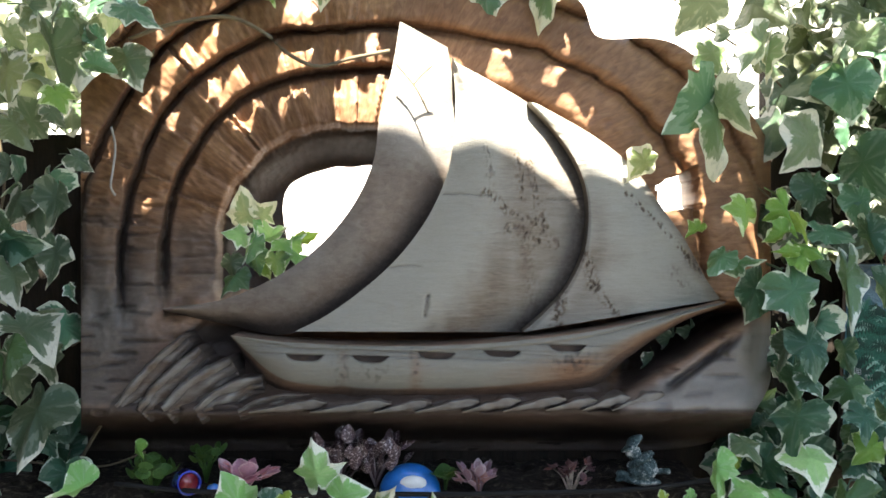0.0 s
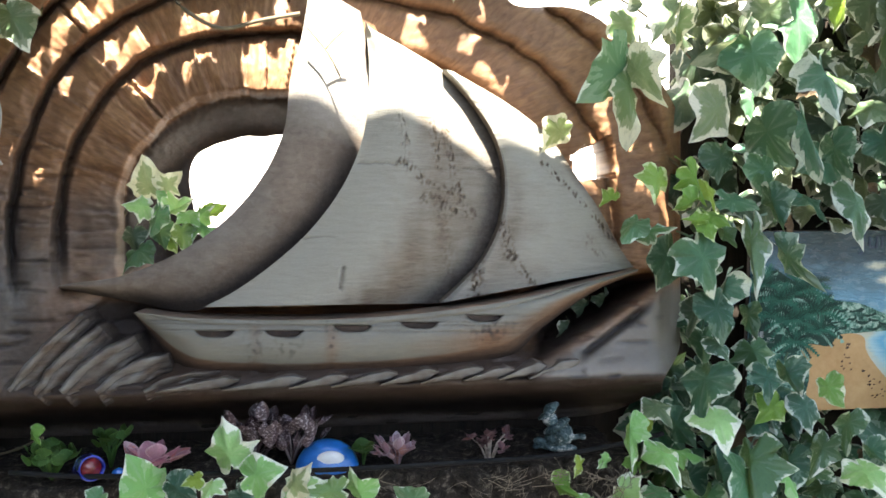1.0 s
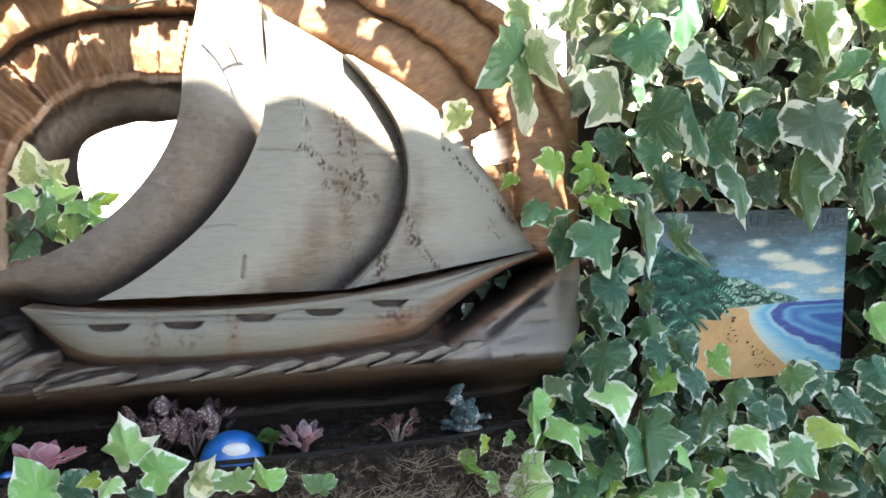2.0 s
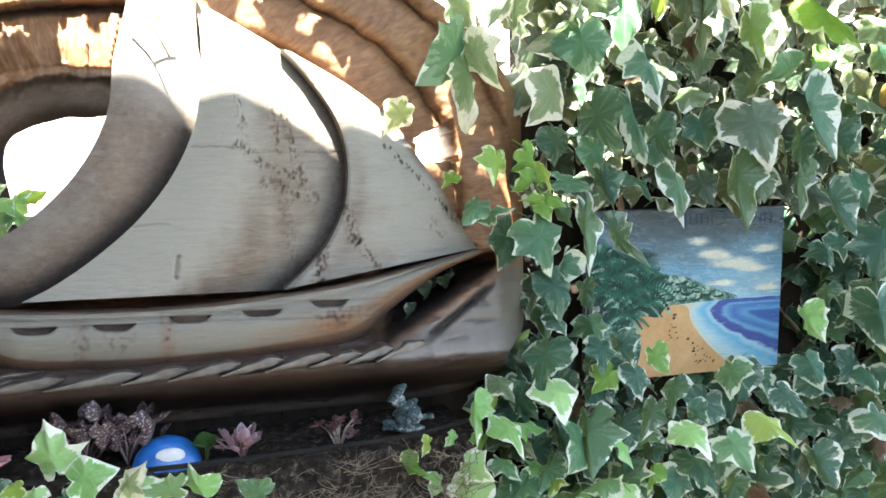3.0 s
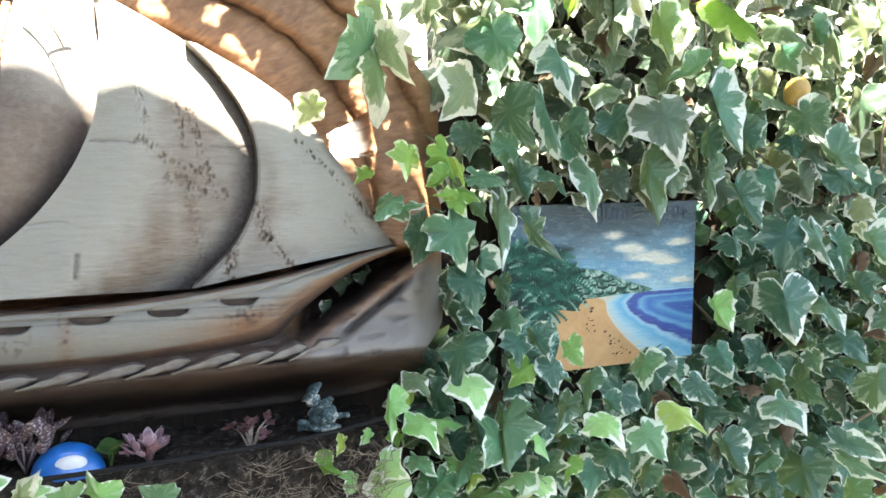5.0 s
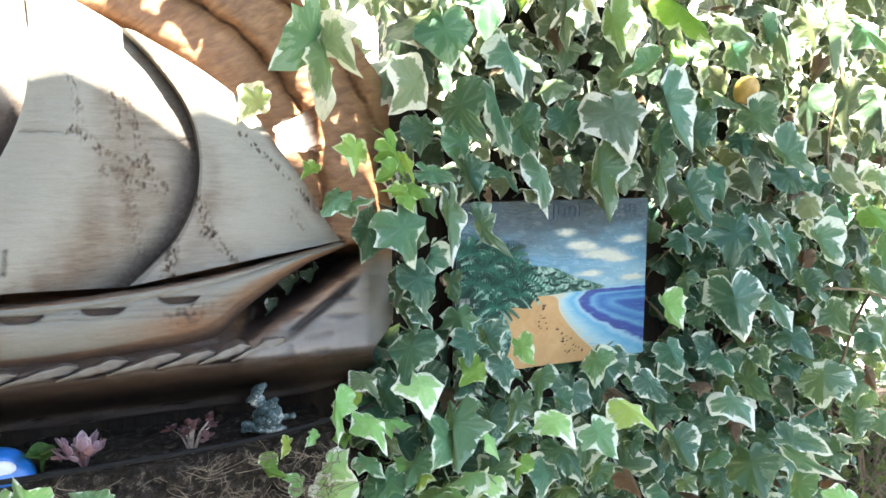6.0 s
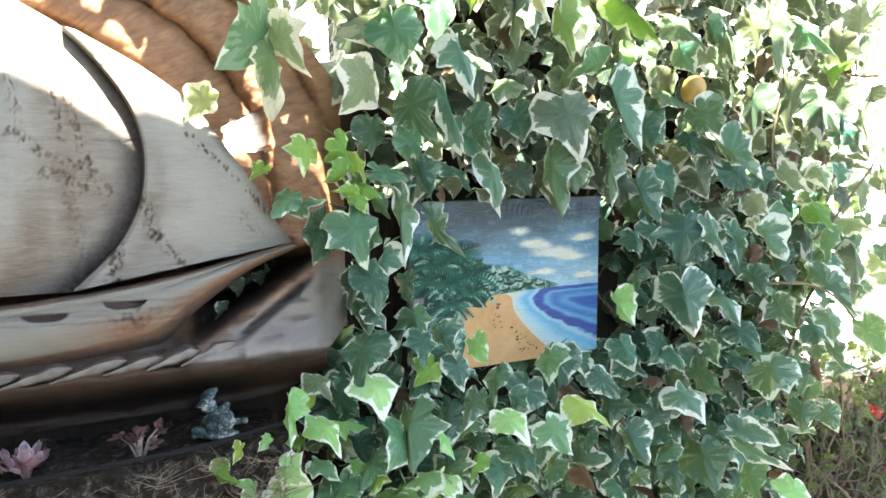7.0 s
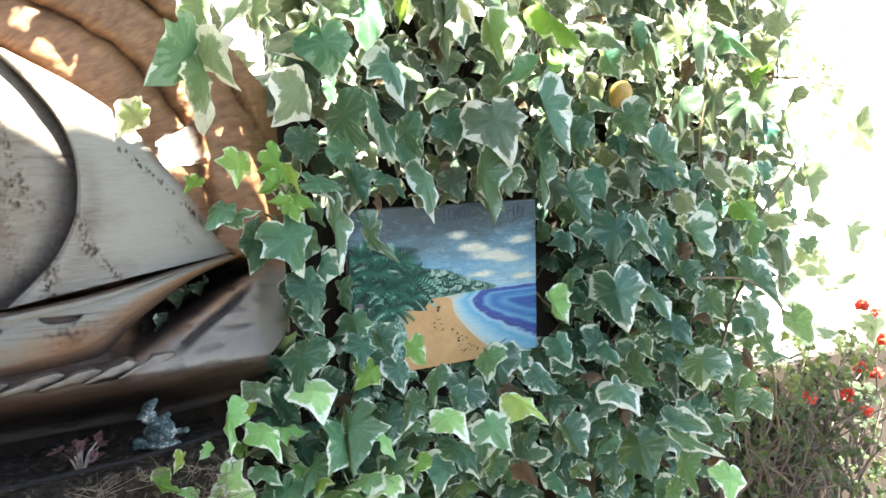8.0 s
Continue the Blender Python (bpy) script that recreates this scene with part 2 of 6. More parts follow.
def spline(pts, n):
    """n points evenly along a Catmull-Rom curve through pts."""
    p = np.array(pts, float)
    p = np.vstack([2 * p[0] - p[1], p, 2 * p[-1] - p[-2]])
    out = []
    for i in range(1, len(p) - 2):
        for t in np.linspace(0, 1, 24, endpoint=False):
            a, b, c, d = p[i - 1 : i + 3]
            out.append(0.5 * (2 * b + (c - a) * t + (2 * a - 5 * b + 4 * c - d) * t * t + (3 * b - a - 3 * c + d) * t**3))
    out.append(p[-2])
    out = np.array(out)
    run = np.r_[0, np.cumsum(np.linalg.norm(np.diff(out, axis=0), axis=1))]
    at = np.linspace(0, run[-1], n)
    return np.stack([np.interp(at, run, out[:, k]) for k in range(out.shape[1])], 1)


# The panel is drafted on a grid of 0.94 mm squares; (784, 441) lies at eye height on the middle line. Proud work is drafted at its own depth.


def grid_to_world(gx, gy, y):
    s = np.asarray(y) / 1333.6
    return np.stack(np.broadcast_arrays((np.asarray(gx) - 784) * s, np.asarray(y), 1.5 - (np.asarray(gy) - 441) * s), -1)


def hash_noise(x, y, scale, seed=0.0):
    return np.array([noise.noise((a * scale, b * scale, seed)) for a, b in zip(np.ravel(x), np.ravel(y))]).reshape(np.shape(x))


def sheet_faces(rows, cols, flip=False):
    i, j = np.meshgrid(np.arange(rows - 1), np.arange(cols - 1), indexing="ij")
    a = (i * cols + j).ravel()
    q = np.stack([a, a + 1, a + cols + 1, a + cols], 1)
    return (q[:, ::-1] if flip else q)


def loft(name, left, right, depth, back, mat, rows=60, cols=28, tones=None, rough=0.0012):
    """A carved solid between two drafted edges. depth(s, u) gives the front's y; back is the y of its rear; tones(s, u, gx, gy) gives (paint, stain)."""
    a, b = spline(left, rows), spline(right, rows)
    u = np.linspace(0, 1, cols)[None, :, None]
    g = a[:, None] * (1 - u) + b[:, None] * u
    s = np.linspace(0, 1, rows)[:, None] * np.ones((1, cols))
    uu = np.ones((rows, 1)) * np.linspace(0, 1, cols)[None]
    y = depth(s, uu, g[..., 0], g[..., 1]) + rough * hash_noise(g[..., 0], g[..., 1], 0.03, 3.1) + 0.6 * rough * hash_noise(g[..., 0], g[..., 1] * 4, 0.04, 8.1)
    front = grid_to_world(g[..., 0], g[..., 1], y).reshape(-1, 3)
    rim = [*range(cols), *[r * cols + cols - 1 for r in range(1, rows)], *[(rows - 1) * cols + c for c in range(cols - 2, -1, -1)], *[r * cols for r in range(rows - 2, 0, -1)]]
    rear = front[rim].copy()
    rear[:, 1] = back
    n = len(front)
    faces = [tuple(q) for q in sheet_faces(rows, cols, True)]
    k = len(rim)
    side = front[rim].copy()
    verts = np.vstack([front, side, rear])
    faces += [(n + i, n + (i + 1) % k, n + k + (i + 1) % k, n + k + i) for i in range(k)]
    paint, stain_shade = tones(s, uu, g[..., 0], g[..., 1]) if tones else (0 * s, 0 * s)
    # Side walls take less paint and at least this much darkening.
    edge_p, edge_s = 0.4 * np.ravel(paint)[rim], np.maximum(np.ravel(stain_shade)[rim], 0.3)
    at = {"paint": np.r_[np.ravel(paint), edge_p, edge_p], "stain_shade": np.r_[np.ravel(stain_shade), edge_s, edge_s]}
    return mesh_of(name, verts, faces, mat, True, at)


def bell(x, mid, wide):
    return np.exp(-(((x - mid) / wide) ** 2))


def rise(x, lo, hi):
    t = np.clip((x - lo) / (hi - lo), 0, 1)
    return t * t * (3 - 2 * t)


# ---- the setting ----


def sheet(name, lo, hi, mat, label, bevel=0.0):
    return tagged(new(name, block(name, lo, hi, mat, bevel)), label, name.split("_")[0], kind="structure")


ground_me = mesh_of("ground", [(-400, -400, 0), (400, -400, 0), (400, 400, 0), (-400, 400, 0)], [(0, 1, 2, 3)], M_GROUND, False)
tagged(new("ground", ground_me), "dull grey-brown paved ground of the garden yard", "ground", kind="structure")
sheet("wall_garden", (-8, 5.0, 0), (14, 5.2, 5.5), M_WALL, "sunlit white rendered garden wall behind the hedge")
# An unseen awning added over the camera: its peaked front edge is fitted to draw the shadow line over panel and hedge.
BACK_WALL_Y, ROOF_Z = -3.0, 2.8
SHADE = [(-4.0, 1.76), (-0.95, 1.76), (-0.66, 1.76), (-0.6, 1.7), (-0.52, 1.7), (-0.46, 1.7), (-0.36, 1.66), (-0.2, 1.68), (-0.15, 1.65), (0.0, 1.622), (0.1, 1.604), (0.2, 1.61), (0.3, 1.6), (0.36, 1.615), (0.4, 1.64), (0.5, 1.63), (0.58, 1.59), (0.75, 1.6), (0.95, 1.62), (1.2, 1.6), (2.05, 1.42), (2.6, 1.3)]
front = [(x, 1.235 - (ROOF_Z - e) / TAN_SUN) for x, e in SHADE]
roof_pts = [(-4.0, -0.3), *front, (2.6, -0.3)]
n = len(roof_pts)
roof_v = [(x, y, z) for z in (ROOF_Z, ROOF_Z + 0.06) for x, y in roof_pts]
roof_f = [tuple(range(n)), tuple(range(n, 2 * n))[::-1]] + [(i, i + n, (i + 1) % n + n, (i + 1) % n) for i in range(n)]
tagged(new("ceiling_shade_caster", mesh_of("ceiling_shade_caster", roof_v, roof_f, M_UNSEEN, False)), "unseen awning with a peaked front edge, added to cast the shadow line", "awning", kind="structure")
# Unseen wall added behind the camera; its height limits the sky light.
sheet("wall_house", (-4, BACK_WALL_Y - 0.2, 0), (4, BACK_WALL_Y, 2.3), M_UNSEEN, "unseen plain wall added across the yard to limit sky and bounce")
# Unseen screen, added to keep sky light off the left side.
sheet("fence_side", (-0.98, -2.98, 0), (-0.92, 1.44, 2.78), M_BACK, "unseen dark screen added to block sky light from the left")
# Dark sheets added where openings between leaves show only shade.
sheet("fence_low", (1.865, 1.62, 0), (3.4, 1.66, 0.84), M_BACK, "low dark board backing added for the shade behind the shrub")
sheet("fence_right", (0.62, 1.44, 0), (1.86, 1.48, 1.9), M_BACK, "dark board backing added for the shaded gaps in the ivy")
sheet("fence_middle", (-0.64, 1.44, 0), (0.62, 1.47, 1.235), M_BACK, "dark board backing added for the shaded void behind the planter")
sheet("fence_left", (-1.9, 1.445, 0), (-0.64, 1.48, 1.72), M_BACK, "dark board backing added for the shaded gaps in the ivy")


def soil_bank():
    """The planter's earth: a level top at the shelf and a rough face falling to the ground."""
    xs, ts = np.linspace(-1.2, 0.45, 260), np.linspace(0, 1, 120)
    verts = []
    for x in xs:
        for t in ts:
            d = t * 1.75
            if d < 0.3:
                y, z = 1.5 - d, 1.098
            else:
                y, z = 1.2 - 0.04 * min(1, (d - 0.3) * 4), max(0.0, 1.098 - (d - 0.3) * 0.9)
            w = noise.noise((x * 9, y * 9, z * 9)) * 0.024 + noise.noise((x * 31, y * 31, z * 31)) * 0.016 + noise.noise((x * 80, y * 80, z * 80)) * 0.007
            verts.append((x, y - w, z + (w * 0.5 if 0.02 < z else 0)))
    return mesh_of("planter_earth", verts, sheet_faces(260, 120, True).tolist(), M_SOIL)


tagged(new("planter_earth", soil_bank()), "dark crumbly earth of a raised planter", "soil", kind="structure")

# ---- the carved panel ----
panel = tagged(new("carved_ship_panel"), "weathered carved wooden relief of a sailing ship under an arch", "wood carving")
panel.location = (0, 0, 0)

CX, CY = 612.0, 450.0


def arch_radius(ang):
    """Outer radius of the arch at an angle (0 right, 90 degrees up), about (CX, CY)."""
    c, s = np.cos(ang), np.sin(ang)
    a = np.where(c > 0, 752.0, 482.0)
    b = 490.0
    p = np.where(c > 0, 2.25, 2.1)
    return (np.abs(c / a) ** p + np.abs(s / b) ** p) ** (-1 / p)


RINGS = [0.455, 0.672, 0.828, 0.985, 1.14]


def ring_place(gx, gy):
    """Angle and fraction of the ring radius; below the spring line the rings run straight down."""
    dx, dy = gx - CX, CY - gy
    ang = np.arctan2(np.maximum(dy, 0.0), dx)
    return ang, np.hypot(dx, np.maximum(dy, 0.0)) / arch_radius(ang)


def crack_field(gx, gy):
    """Short level drying cracks, deepest in the side plank."""
    return 0.03 * np.clip(hash_noise(gx * 0.2, gy, 0.1, 4.0) - 0.22, 0, 0.3)


def panel_depth(gx, gy):
    """Depth of the carved ground: rough rolled rings round an opening, a flat plank below, and a rolled foot."""
    dx, dy = gx - CX, CY - gy
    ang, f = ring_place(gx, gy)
    run = ang * 330 - np.minimum(dy, 0.0)
    f = f + rise(f, 0.4, 0.47) * (9 * hash_noise(gx, gy, 0.012, 5.5) + 4 * hash_noise(gx, gy, 0.045, 2.5) + 1.0 * hash_noise(gx, gy, 0.15, 1.5)) / 480
    y = np.full(gx.shape, 1.31)
    left = rise(dx, 230, -60)
    for k in range(4):
        t = (f - RINGS[k]) / (RINGS[k + 1] - RINGS[k])
        inside = (t >= 0) & (t < 1)
        roll = rise(t, -0.02, 0.14) * (1 - 0.35 * rise(t, 0.35, 0.85) - 0.75 * rise(t, 0.84, 0.98))
        mild = np.clip(1 - np.abs(2 * t - 1) ** 6, 0, 1)
        cut = run / (62 + 9 * k) + 0.7 * hash_noise(run, run * 0 + k, 0.02, 4.4) + 0.37 * k
        scale = cut - np.floor(cut)
        step = 0.02 * (scale - 0.5) * rise(dx, 330, -40) * rise(dy, -90, 60)
        y = np.where(inside, left * (1.378 - 0.034 * roll - 0.01 * k + step * roll) + (1 - left) * (1.352 - 0.03 * mild - 0.005 * k), y)
    y = np.where(f >= RINGS[4], 1.3, y)
    funnel = rise(f, RINGS[0], 0.31)
    y = np.where(f < RINGS[0], 1.4 + 0.09 * funnel, y)
    flat = rise(gy + 14 * hash_noise(gx, gy, 0.03, 7.7), 470, 590)
    cracks = crack_field(gx, gy)
    plank = 1.268 + cracks
    y = y * (1 - flat) + plank * flat
    y = y + (1 - flat) * rise(430 - gx, 0, 120) * rise(gy, 250, 350) * crack_field(gx, gy)
    y = y + 0.05 * bell(gx, 395, 62) * bell(gy, 610, 48)
    side0 = rise(gx, 1060, 1110) * (1 - rise(gx, 1300, 1356)) * rise(gy, 530, 560)
    line = 702 - 0.6 * (gx - 1085)
    y = y + side0 * (0.13 * rise(line - gy, -12, 46) - 0.02 * rise(gy - line, -10, 50))
    slit = 690 - 0.72 * (gx - 1178)
    y = y + 0.022 * bell(gy, slit, 9) * rise(gx, 1160, 1200) * (1 - rise(gx, 1280, 1320))
    y = y + 0.012 * rise(gx, 195, 225) * (1 - rise(gx, 420, 480)) * rise(gy - (716 - 0.95 * (gx - 200)), 0, 16) * (1 - rise(gy, 700, 728))
    y = y + 0.06 * rise(gx, 500, 560) * (1 - rise(gx, 1190, 1230)) * rise(gy, 470, 530) * (1 - rise(gy, 600, 640))
    slot = np.interp(gx, [440, 520, 700, 922, 1050, 1280], [590, 598, 602, 597, 580, 528])
    y = y + 0.045 * bell(gy, slot, 9) * rise(gx, 440, 500) * (1 - rise(gx, 1240, 1290))
    y = y - 0.045 * rise(gy, 665, 722) * (1 - 0.3 * rise(gx, 1120, 1250))
    y = y + 0.21 * rise(gy, 726, 782) ** 1.35
    return y + 0.1 * rise(gx, 1300, 1366) ** 3


def carved_ground():
    xs = np.unique(np.r_[np.arange(143, 690, 2.6), np.arange(690, 1080, 6.0), np.arange(1080, 1367, 4.0)])
    ys = np.unique(np.r_[np.arange(-60, 560, 2.8), np.arange(560, 800, 3.5)])
    gx, gy = np.meshgrid(xs, ys)
    gx, gy = gx - 34 * rise(gy, 655, 750) ** 1.5 * rise(gx, 1240, 1366), gy - 36 * rise(gx, 1130, 1366) ** 1.5 * rise(gy, 732, 798)
    dx, dy = gx - CX, CY - gy
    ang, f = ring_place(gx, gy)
    rim_in = 0.318 - 0.09 * rise(ang, 2.2, 2.9) + 0.008 * hash_noise(gx, gy, 0.03, 6.6)
    rim_out = 1.05 + 0.1 * rise(-dx, -120, 120) - 0.1 * bell(ang, 0.71, 0.085)
    upper = dy > 0
    hole = (f < rim_in) & (dy > -8) & (gx < 760)
    wob = 7 * hash_noise(gx, gy, 0.05, 2.9)
    gap = (gx + wob > 1150 + 0.25 * (gy - 290)) & (gx + wob < 1232 + 0.12 * (gy - 290)) & (gy + wob > 330 - 0.42 * (gx - 1150)) & (gy + wob < 374 - 0.08 * (gx - 1150))
    out = ((f > rim_out) & upper) | gap
    near_in = hole & (f > rim_in - 0.014) & upper
    near_out = out & (f < rim_out + 0.02) & (f > rim_out)
    for near, aim in ((near_in, rim_in), (near_out, rim_out)):
        k = np.where(near, aim / np.maximum(f, 0.01), 1.0)
        gx, gy = CX + (gx - CX) * k, np.where(near, CY - (CY - gy) * k, gy)
    keep = (~(hole | out)) | near_in | near_out
    dx, dy = gx - CX, CY - gy
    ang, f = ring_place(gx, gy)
    run = ang * 330 - np.minimum(dy, 0.0)
    hatch = hash_noise(run, f * 60, 0.16, 9.0) + 0.3 * hash_noise(run, f * 60, 0.4, 3.0)
    hatch = hatch + 0.9 * (np.abs(np.sin(0.17 * run + 22 * f + 7 * hash_noise(gx, gy, 0.012, 8.8))) - 0.6) * rise(dx, 150, 0) * rise(dy, -60, 60)
    y = panel_depth(gx, gy) + 0.0021 * (1 - 0.6 * rise(dx, 0, 150)) * hatch * (f > 0.44) * rise(-dy, 130, 40) + 0.0016 * hash_noise(gx, gy, 0.09, 6.0)
    verts = grid_to_world(gx, gy, y).reshape(-1, 3)
    q = sheet_faces(len(ys), len(xs))
    k = keep.ravel()
    q = q[k[q].all(1)]
    paint = 0.36 * rise(gx, 1070, 1110) * rise(gy, 530, 560) * (1 - rise(gy, 722, 735)) + 0.28 * rise(-dx, 300, 440) * rise(-dy, -160, 40) + 0.36 * rise(-dx, 20, 260) * rise(-dy, -150, 30) * (1 - rise(gy, 700, 730)) + 0.15 * bell(gy, 718, 12) + 0.66 * rise(gx, 1100, 1180) * rise(gy - (702 - 0.6 * (gx - 1085)), 4, 56) * (1 - rise(gy, 722, 735))
    # Foot and opening carry painted shade; the left plank is darkened too.
    stain_shade = 1.7 * rise(gy, 720, 733) + 0.55 * rise(-dx, 250, 400) * rise(-dy, -140, 20) + 1.0 * rise(f, 0.465, 0.44) * (dy > -60) * (f < 0.47)
    # Undercut shadow below each ring edge, put into the colour.
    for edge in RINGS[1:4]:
        stain_shade = stain_shade + 0.85 * bell(f, edge - 0.012, 0.02) * (1 - rise(gy, 480, 560)) * rise(dx, 300, 0)
    # Hollows, slit and the band under the hull: their shade is painted in.
    stain_shade = stain_shade + 0.6 * bell(gx, 390, 80) * bell(gy, 610, 50) + 1.7 * rise(gx, 1080, 1120) * rise(702 - 0.6 * (gx - 1085) - gy, -22, 26) * rise(gy, 540, 570) + 0.9 * bell(gy, 690 - 0.72 * (gx - 1178), 10) * rise(gx, 1160, 1200) * (1 - rise(gx, 1280, 1320))
    stain_shade = stain_shade + 1.15 * rise(gy, 640, 690) * (1 - rise(gy, 722, 734)) * rise(gx, 430, 520) * (1 - rise(gx, 1060, 1120))
    # Drying cracks are dark.
    stain_shade = stain_shade + 22 * crack_field(gx, gy) * rise(450 - gx, 0, 150) * rise(gy, 250, 350) * (1 - rise(gy, 700, 730))
    # Shade in the gaps between the wave blades, put into the colour.
    stain_shade = stain_shade + 1.2 * rise(gx, 190, 205) * (1 - rise(gx, 450, 500)) * rise(gy - (706 - 0.95 * (gx - 200)), 0, 10) * rise(gy, 560, 600) * (1 - rise(gy, 722, 732))
    have = set()
    for a, b, c, d in q.tolist():
        have |= {(a, b), (b, c), (c, d), (d, a)}
    rim = [e for e in have if e[::-1] not in have]
    ring = sorted({v for e in rim for v in e})
    at = {v: len(verts) + n for n, v in enumerate(ring)}
    rear = verts[ring].copy()
    rear[:, 1] = np.maximum(rear[:, 1] + 0.004, 1.425)
    faces = q[:, ::-1].tolist() + [(a, b, at[b], at[a]) for a, b in rim]
    across = np.stack([np.ravel(run) * 0.00094, np.zeros(gx.size), np.ravel(f) * 0.12], 1)
    used = {"paint": np.r_[np.ravel(paint), np.zeros(len(ring))], "stain_shade": np.r_[np.ravel(stain_shade), np.full(len(ring), 0.4)], "grain": np.vstack([across, across[ring]])}
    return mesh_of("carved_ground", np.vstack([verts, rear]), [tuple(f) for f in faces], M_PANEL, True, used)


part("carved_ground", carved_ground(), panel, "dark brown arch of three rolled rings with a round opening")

# Sails: each stands proud at its leading edge and falls back to the next.
JIB_L = [(708, 38), (694, 120), (672, 205), (660, 288), (622, 368), (560, 440), (480, 495), (385, 533), (286, 547)]
JIB_R = [(792, 84), (804, 160), (803, 240), (790, 312), (755, 388), (702, 458), (640, 514), (520, 590), (400, 574), (288, 550)]
MAIN_L = [(800, 100), (806, 170), (803, 240), (790, 312), (755, 388), (702, 458), (640, 514), (575, 560), (522, 587)]
MAIN_R = [(806, 110), (880, 150), (945, 192), (1005, 262), (1038, 340), (1038, 420), (1010, 500), (970, 548), (922, 588)]
LAST_L = [(935, 180), (985, 235), (1024, 295), (1041, 360), (1036, 440), (1005, 508), (968, 550), (926, 588)]
LAST_R = [(952, 184), (1050, 240), (1122, 298), (1172, 368), (1214, 428), (1244, 484), (1262, 512), (1276, 530)]

# Paler paint up top stands in for sunlight; trailing edge carries painted shade.
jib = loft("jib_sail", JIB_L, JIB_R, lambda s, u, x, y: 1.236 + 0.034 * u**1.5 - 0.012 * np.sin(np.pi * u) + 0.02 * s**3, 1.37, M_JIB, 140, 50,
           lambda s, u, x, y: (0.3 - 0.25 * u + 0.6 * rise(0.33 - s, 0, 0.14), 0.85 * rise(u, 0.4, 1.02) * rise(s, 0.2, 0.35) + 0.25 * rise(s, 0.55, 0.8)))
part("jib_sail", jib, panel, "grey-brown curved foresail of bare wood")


def split(x, y, x0, y0, x1, y1, w):
    """How near a point is to a drafted split in the wood, fading over w."""
    x, y = x + 3.5 * hash_noise(x, y, 0.06, 3.1), y + 3.5 * hash_noise(x, y, 0.06, 6.4)
    w = w * (0.65 + 0.5 * np.abs(hash_noise(x, y, 0.05, 9.7)))
    t = np.clip(((x - x0) * (x1 - x0) + (y - y0) * (y1 - y0)) / ((x1 - x0) ** 2 + (y1 - y0) ** 2), 0, 1)
    return np.exp(-(np.hypot(x - x0 - t * (x1 - x0), y - y0 - t * (y1 - y0)) / w) ** 2)


def rot(x, y, cx, cy, wx, wy, seed):
    """A blotch of crumbled wood."""
    return np.clip(1.6 * hash_noise(x, y, 0.11, seed) + 0.2, 0, 1) * bell(x, cx, wx) * bell(y, cy, wy)


def chips(x, y, x0, y0, x1, y1, w, seed):
    """Crumbled chips along a line, with sound wood between them."""
    return split(x, y, x0, y0, x1, y1, w) * np.clip(3.2 * hash_noise(x, y * 0.7, 0.19, seed) + 0.3, 0, 1)


def main_marks(x, y):
    """Thin drying cracks and the knot-hole scar."""
    return 0.7 * split(x, y, 785, 345, 868, 346, 2) + 0.7 * split(x, y, 968, 354, 1040, 352, 2) + split(x, y, 757, 522, 752, 560, 4) - 0.5 * split(x, y, 757, 526, 753, 556, 1.5) + 0.5 * split(x, y, 690, 472, 745, 472, 2)


def main_rot(x, y):
    """Two streaks of splintered wood and a slanting band of rot."""
    m = chips(x, y, 914, 275, 926, 352, 7, 2.1) + chips(x, y, 936, 292, 962, 408, 8, 5.3) + 0.9 * chips(x, y, 858, 342, 900, 372, 10, 7.7) + 0.8 * chips(x, y, 900, 372, 960, 400, 9, 4.7)
    return m + 0.8 * chips(x, y, 900, 405, 985, 432, 12, 9.2) + 0.5 * chips(x, y, 862, 262, 868, 340, 9, 3.6) + 0.4 * chips(x, y, 930, 430, 945, 560, 16, 6.2)


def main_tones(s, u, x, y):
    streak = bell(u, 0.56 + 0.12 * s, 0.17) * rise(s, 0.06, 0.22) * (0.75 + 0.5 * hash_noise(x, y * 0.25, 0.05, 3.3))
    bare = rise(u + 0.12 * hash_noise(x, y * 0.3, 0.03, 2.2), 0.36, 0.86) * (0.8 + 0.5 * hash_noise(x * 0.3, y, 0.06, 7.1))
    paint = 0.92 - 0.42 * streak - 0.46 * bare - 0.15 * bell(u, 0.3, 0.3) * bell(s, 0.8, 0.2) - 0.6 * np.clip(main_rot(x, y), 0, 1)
    # Right margin: dark glaze, deepened by shade put into the colour.
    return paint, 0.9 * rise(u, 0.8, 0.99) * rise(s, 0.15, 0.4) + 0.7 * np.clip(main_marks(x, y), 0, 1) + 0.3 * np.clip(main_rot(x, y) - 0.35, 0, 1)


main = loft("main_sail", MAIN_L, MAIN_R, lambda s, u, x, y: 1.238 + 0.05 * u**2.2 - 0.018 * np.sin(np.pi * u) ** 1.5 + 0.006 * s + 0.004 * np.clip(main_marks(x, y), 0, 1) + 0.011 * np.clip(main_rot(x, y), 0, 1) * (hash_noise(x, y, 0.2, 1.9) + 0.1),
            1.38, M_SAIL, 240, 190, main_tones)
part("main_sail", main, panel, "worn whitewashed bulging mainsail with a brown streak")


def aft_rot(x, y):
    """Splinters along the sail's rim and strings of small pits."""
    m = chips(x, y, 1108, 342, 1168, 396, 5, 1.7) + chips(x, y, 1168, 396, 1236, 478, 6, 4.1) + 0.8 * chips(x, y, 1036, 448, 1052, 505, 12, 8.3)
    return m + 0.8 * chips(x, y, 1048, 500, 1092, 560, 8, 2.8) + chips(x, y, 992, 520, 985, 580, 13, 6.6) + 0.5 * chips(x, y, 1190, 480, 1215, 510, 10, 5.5)


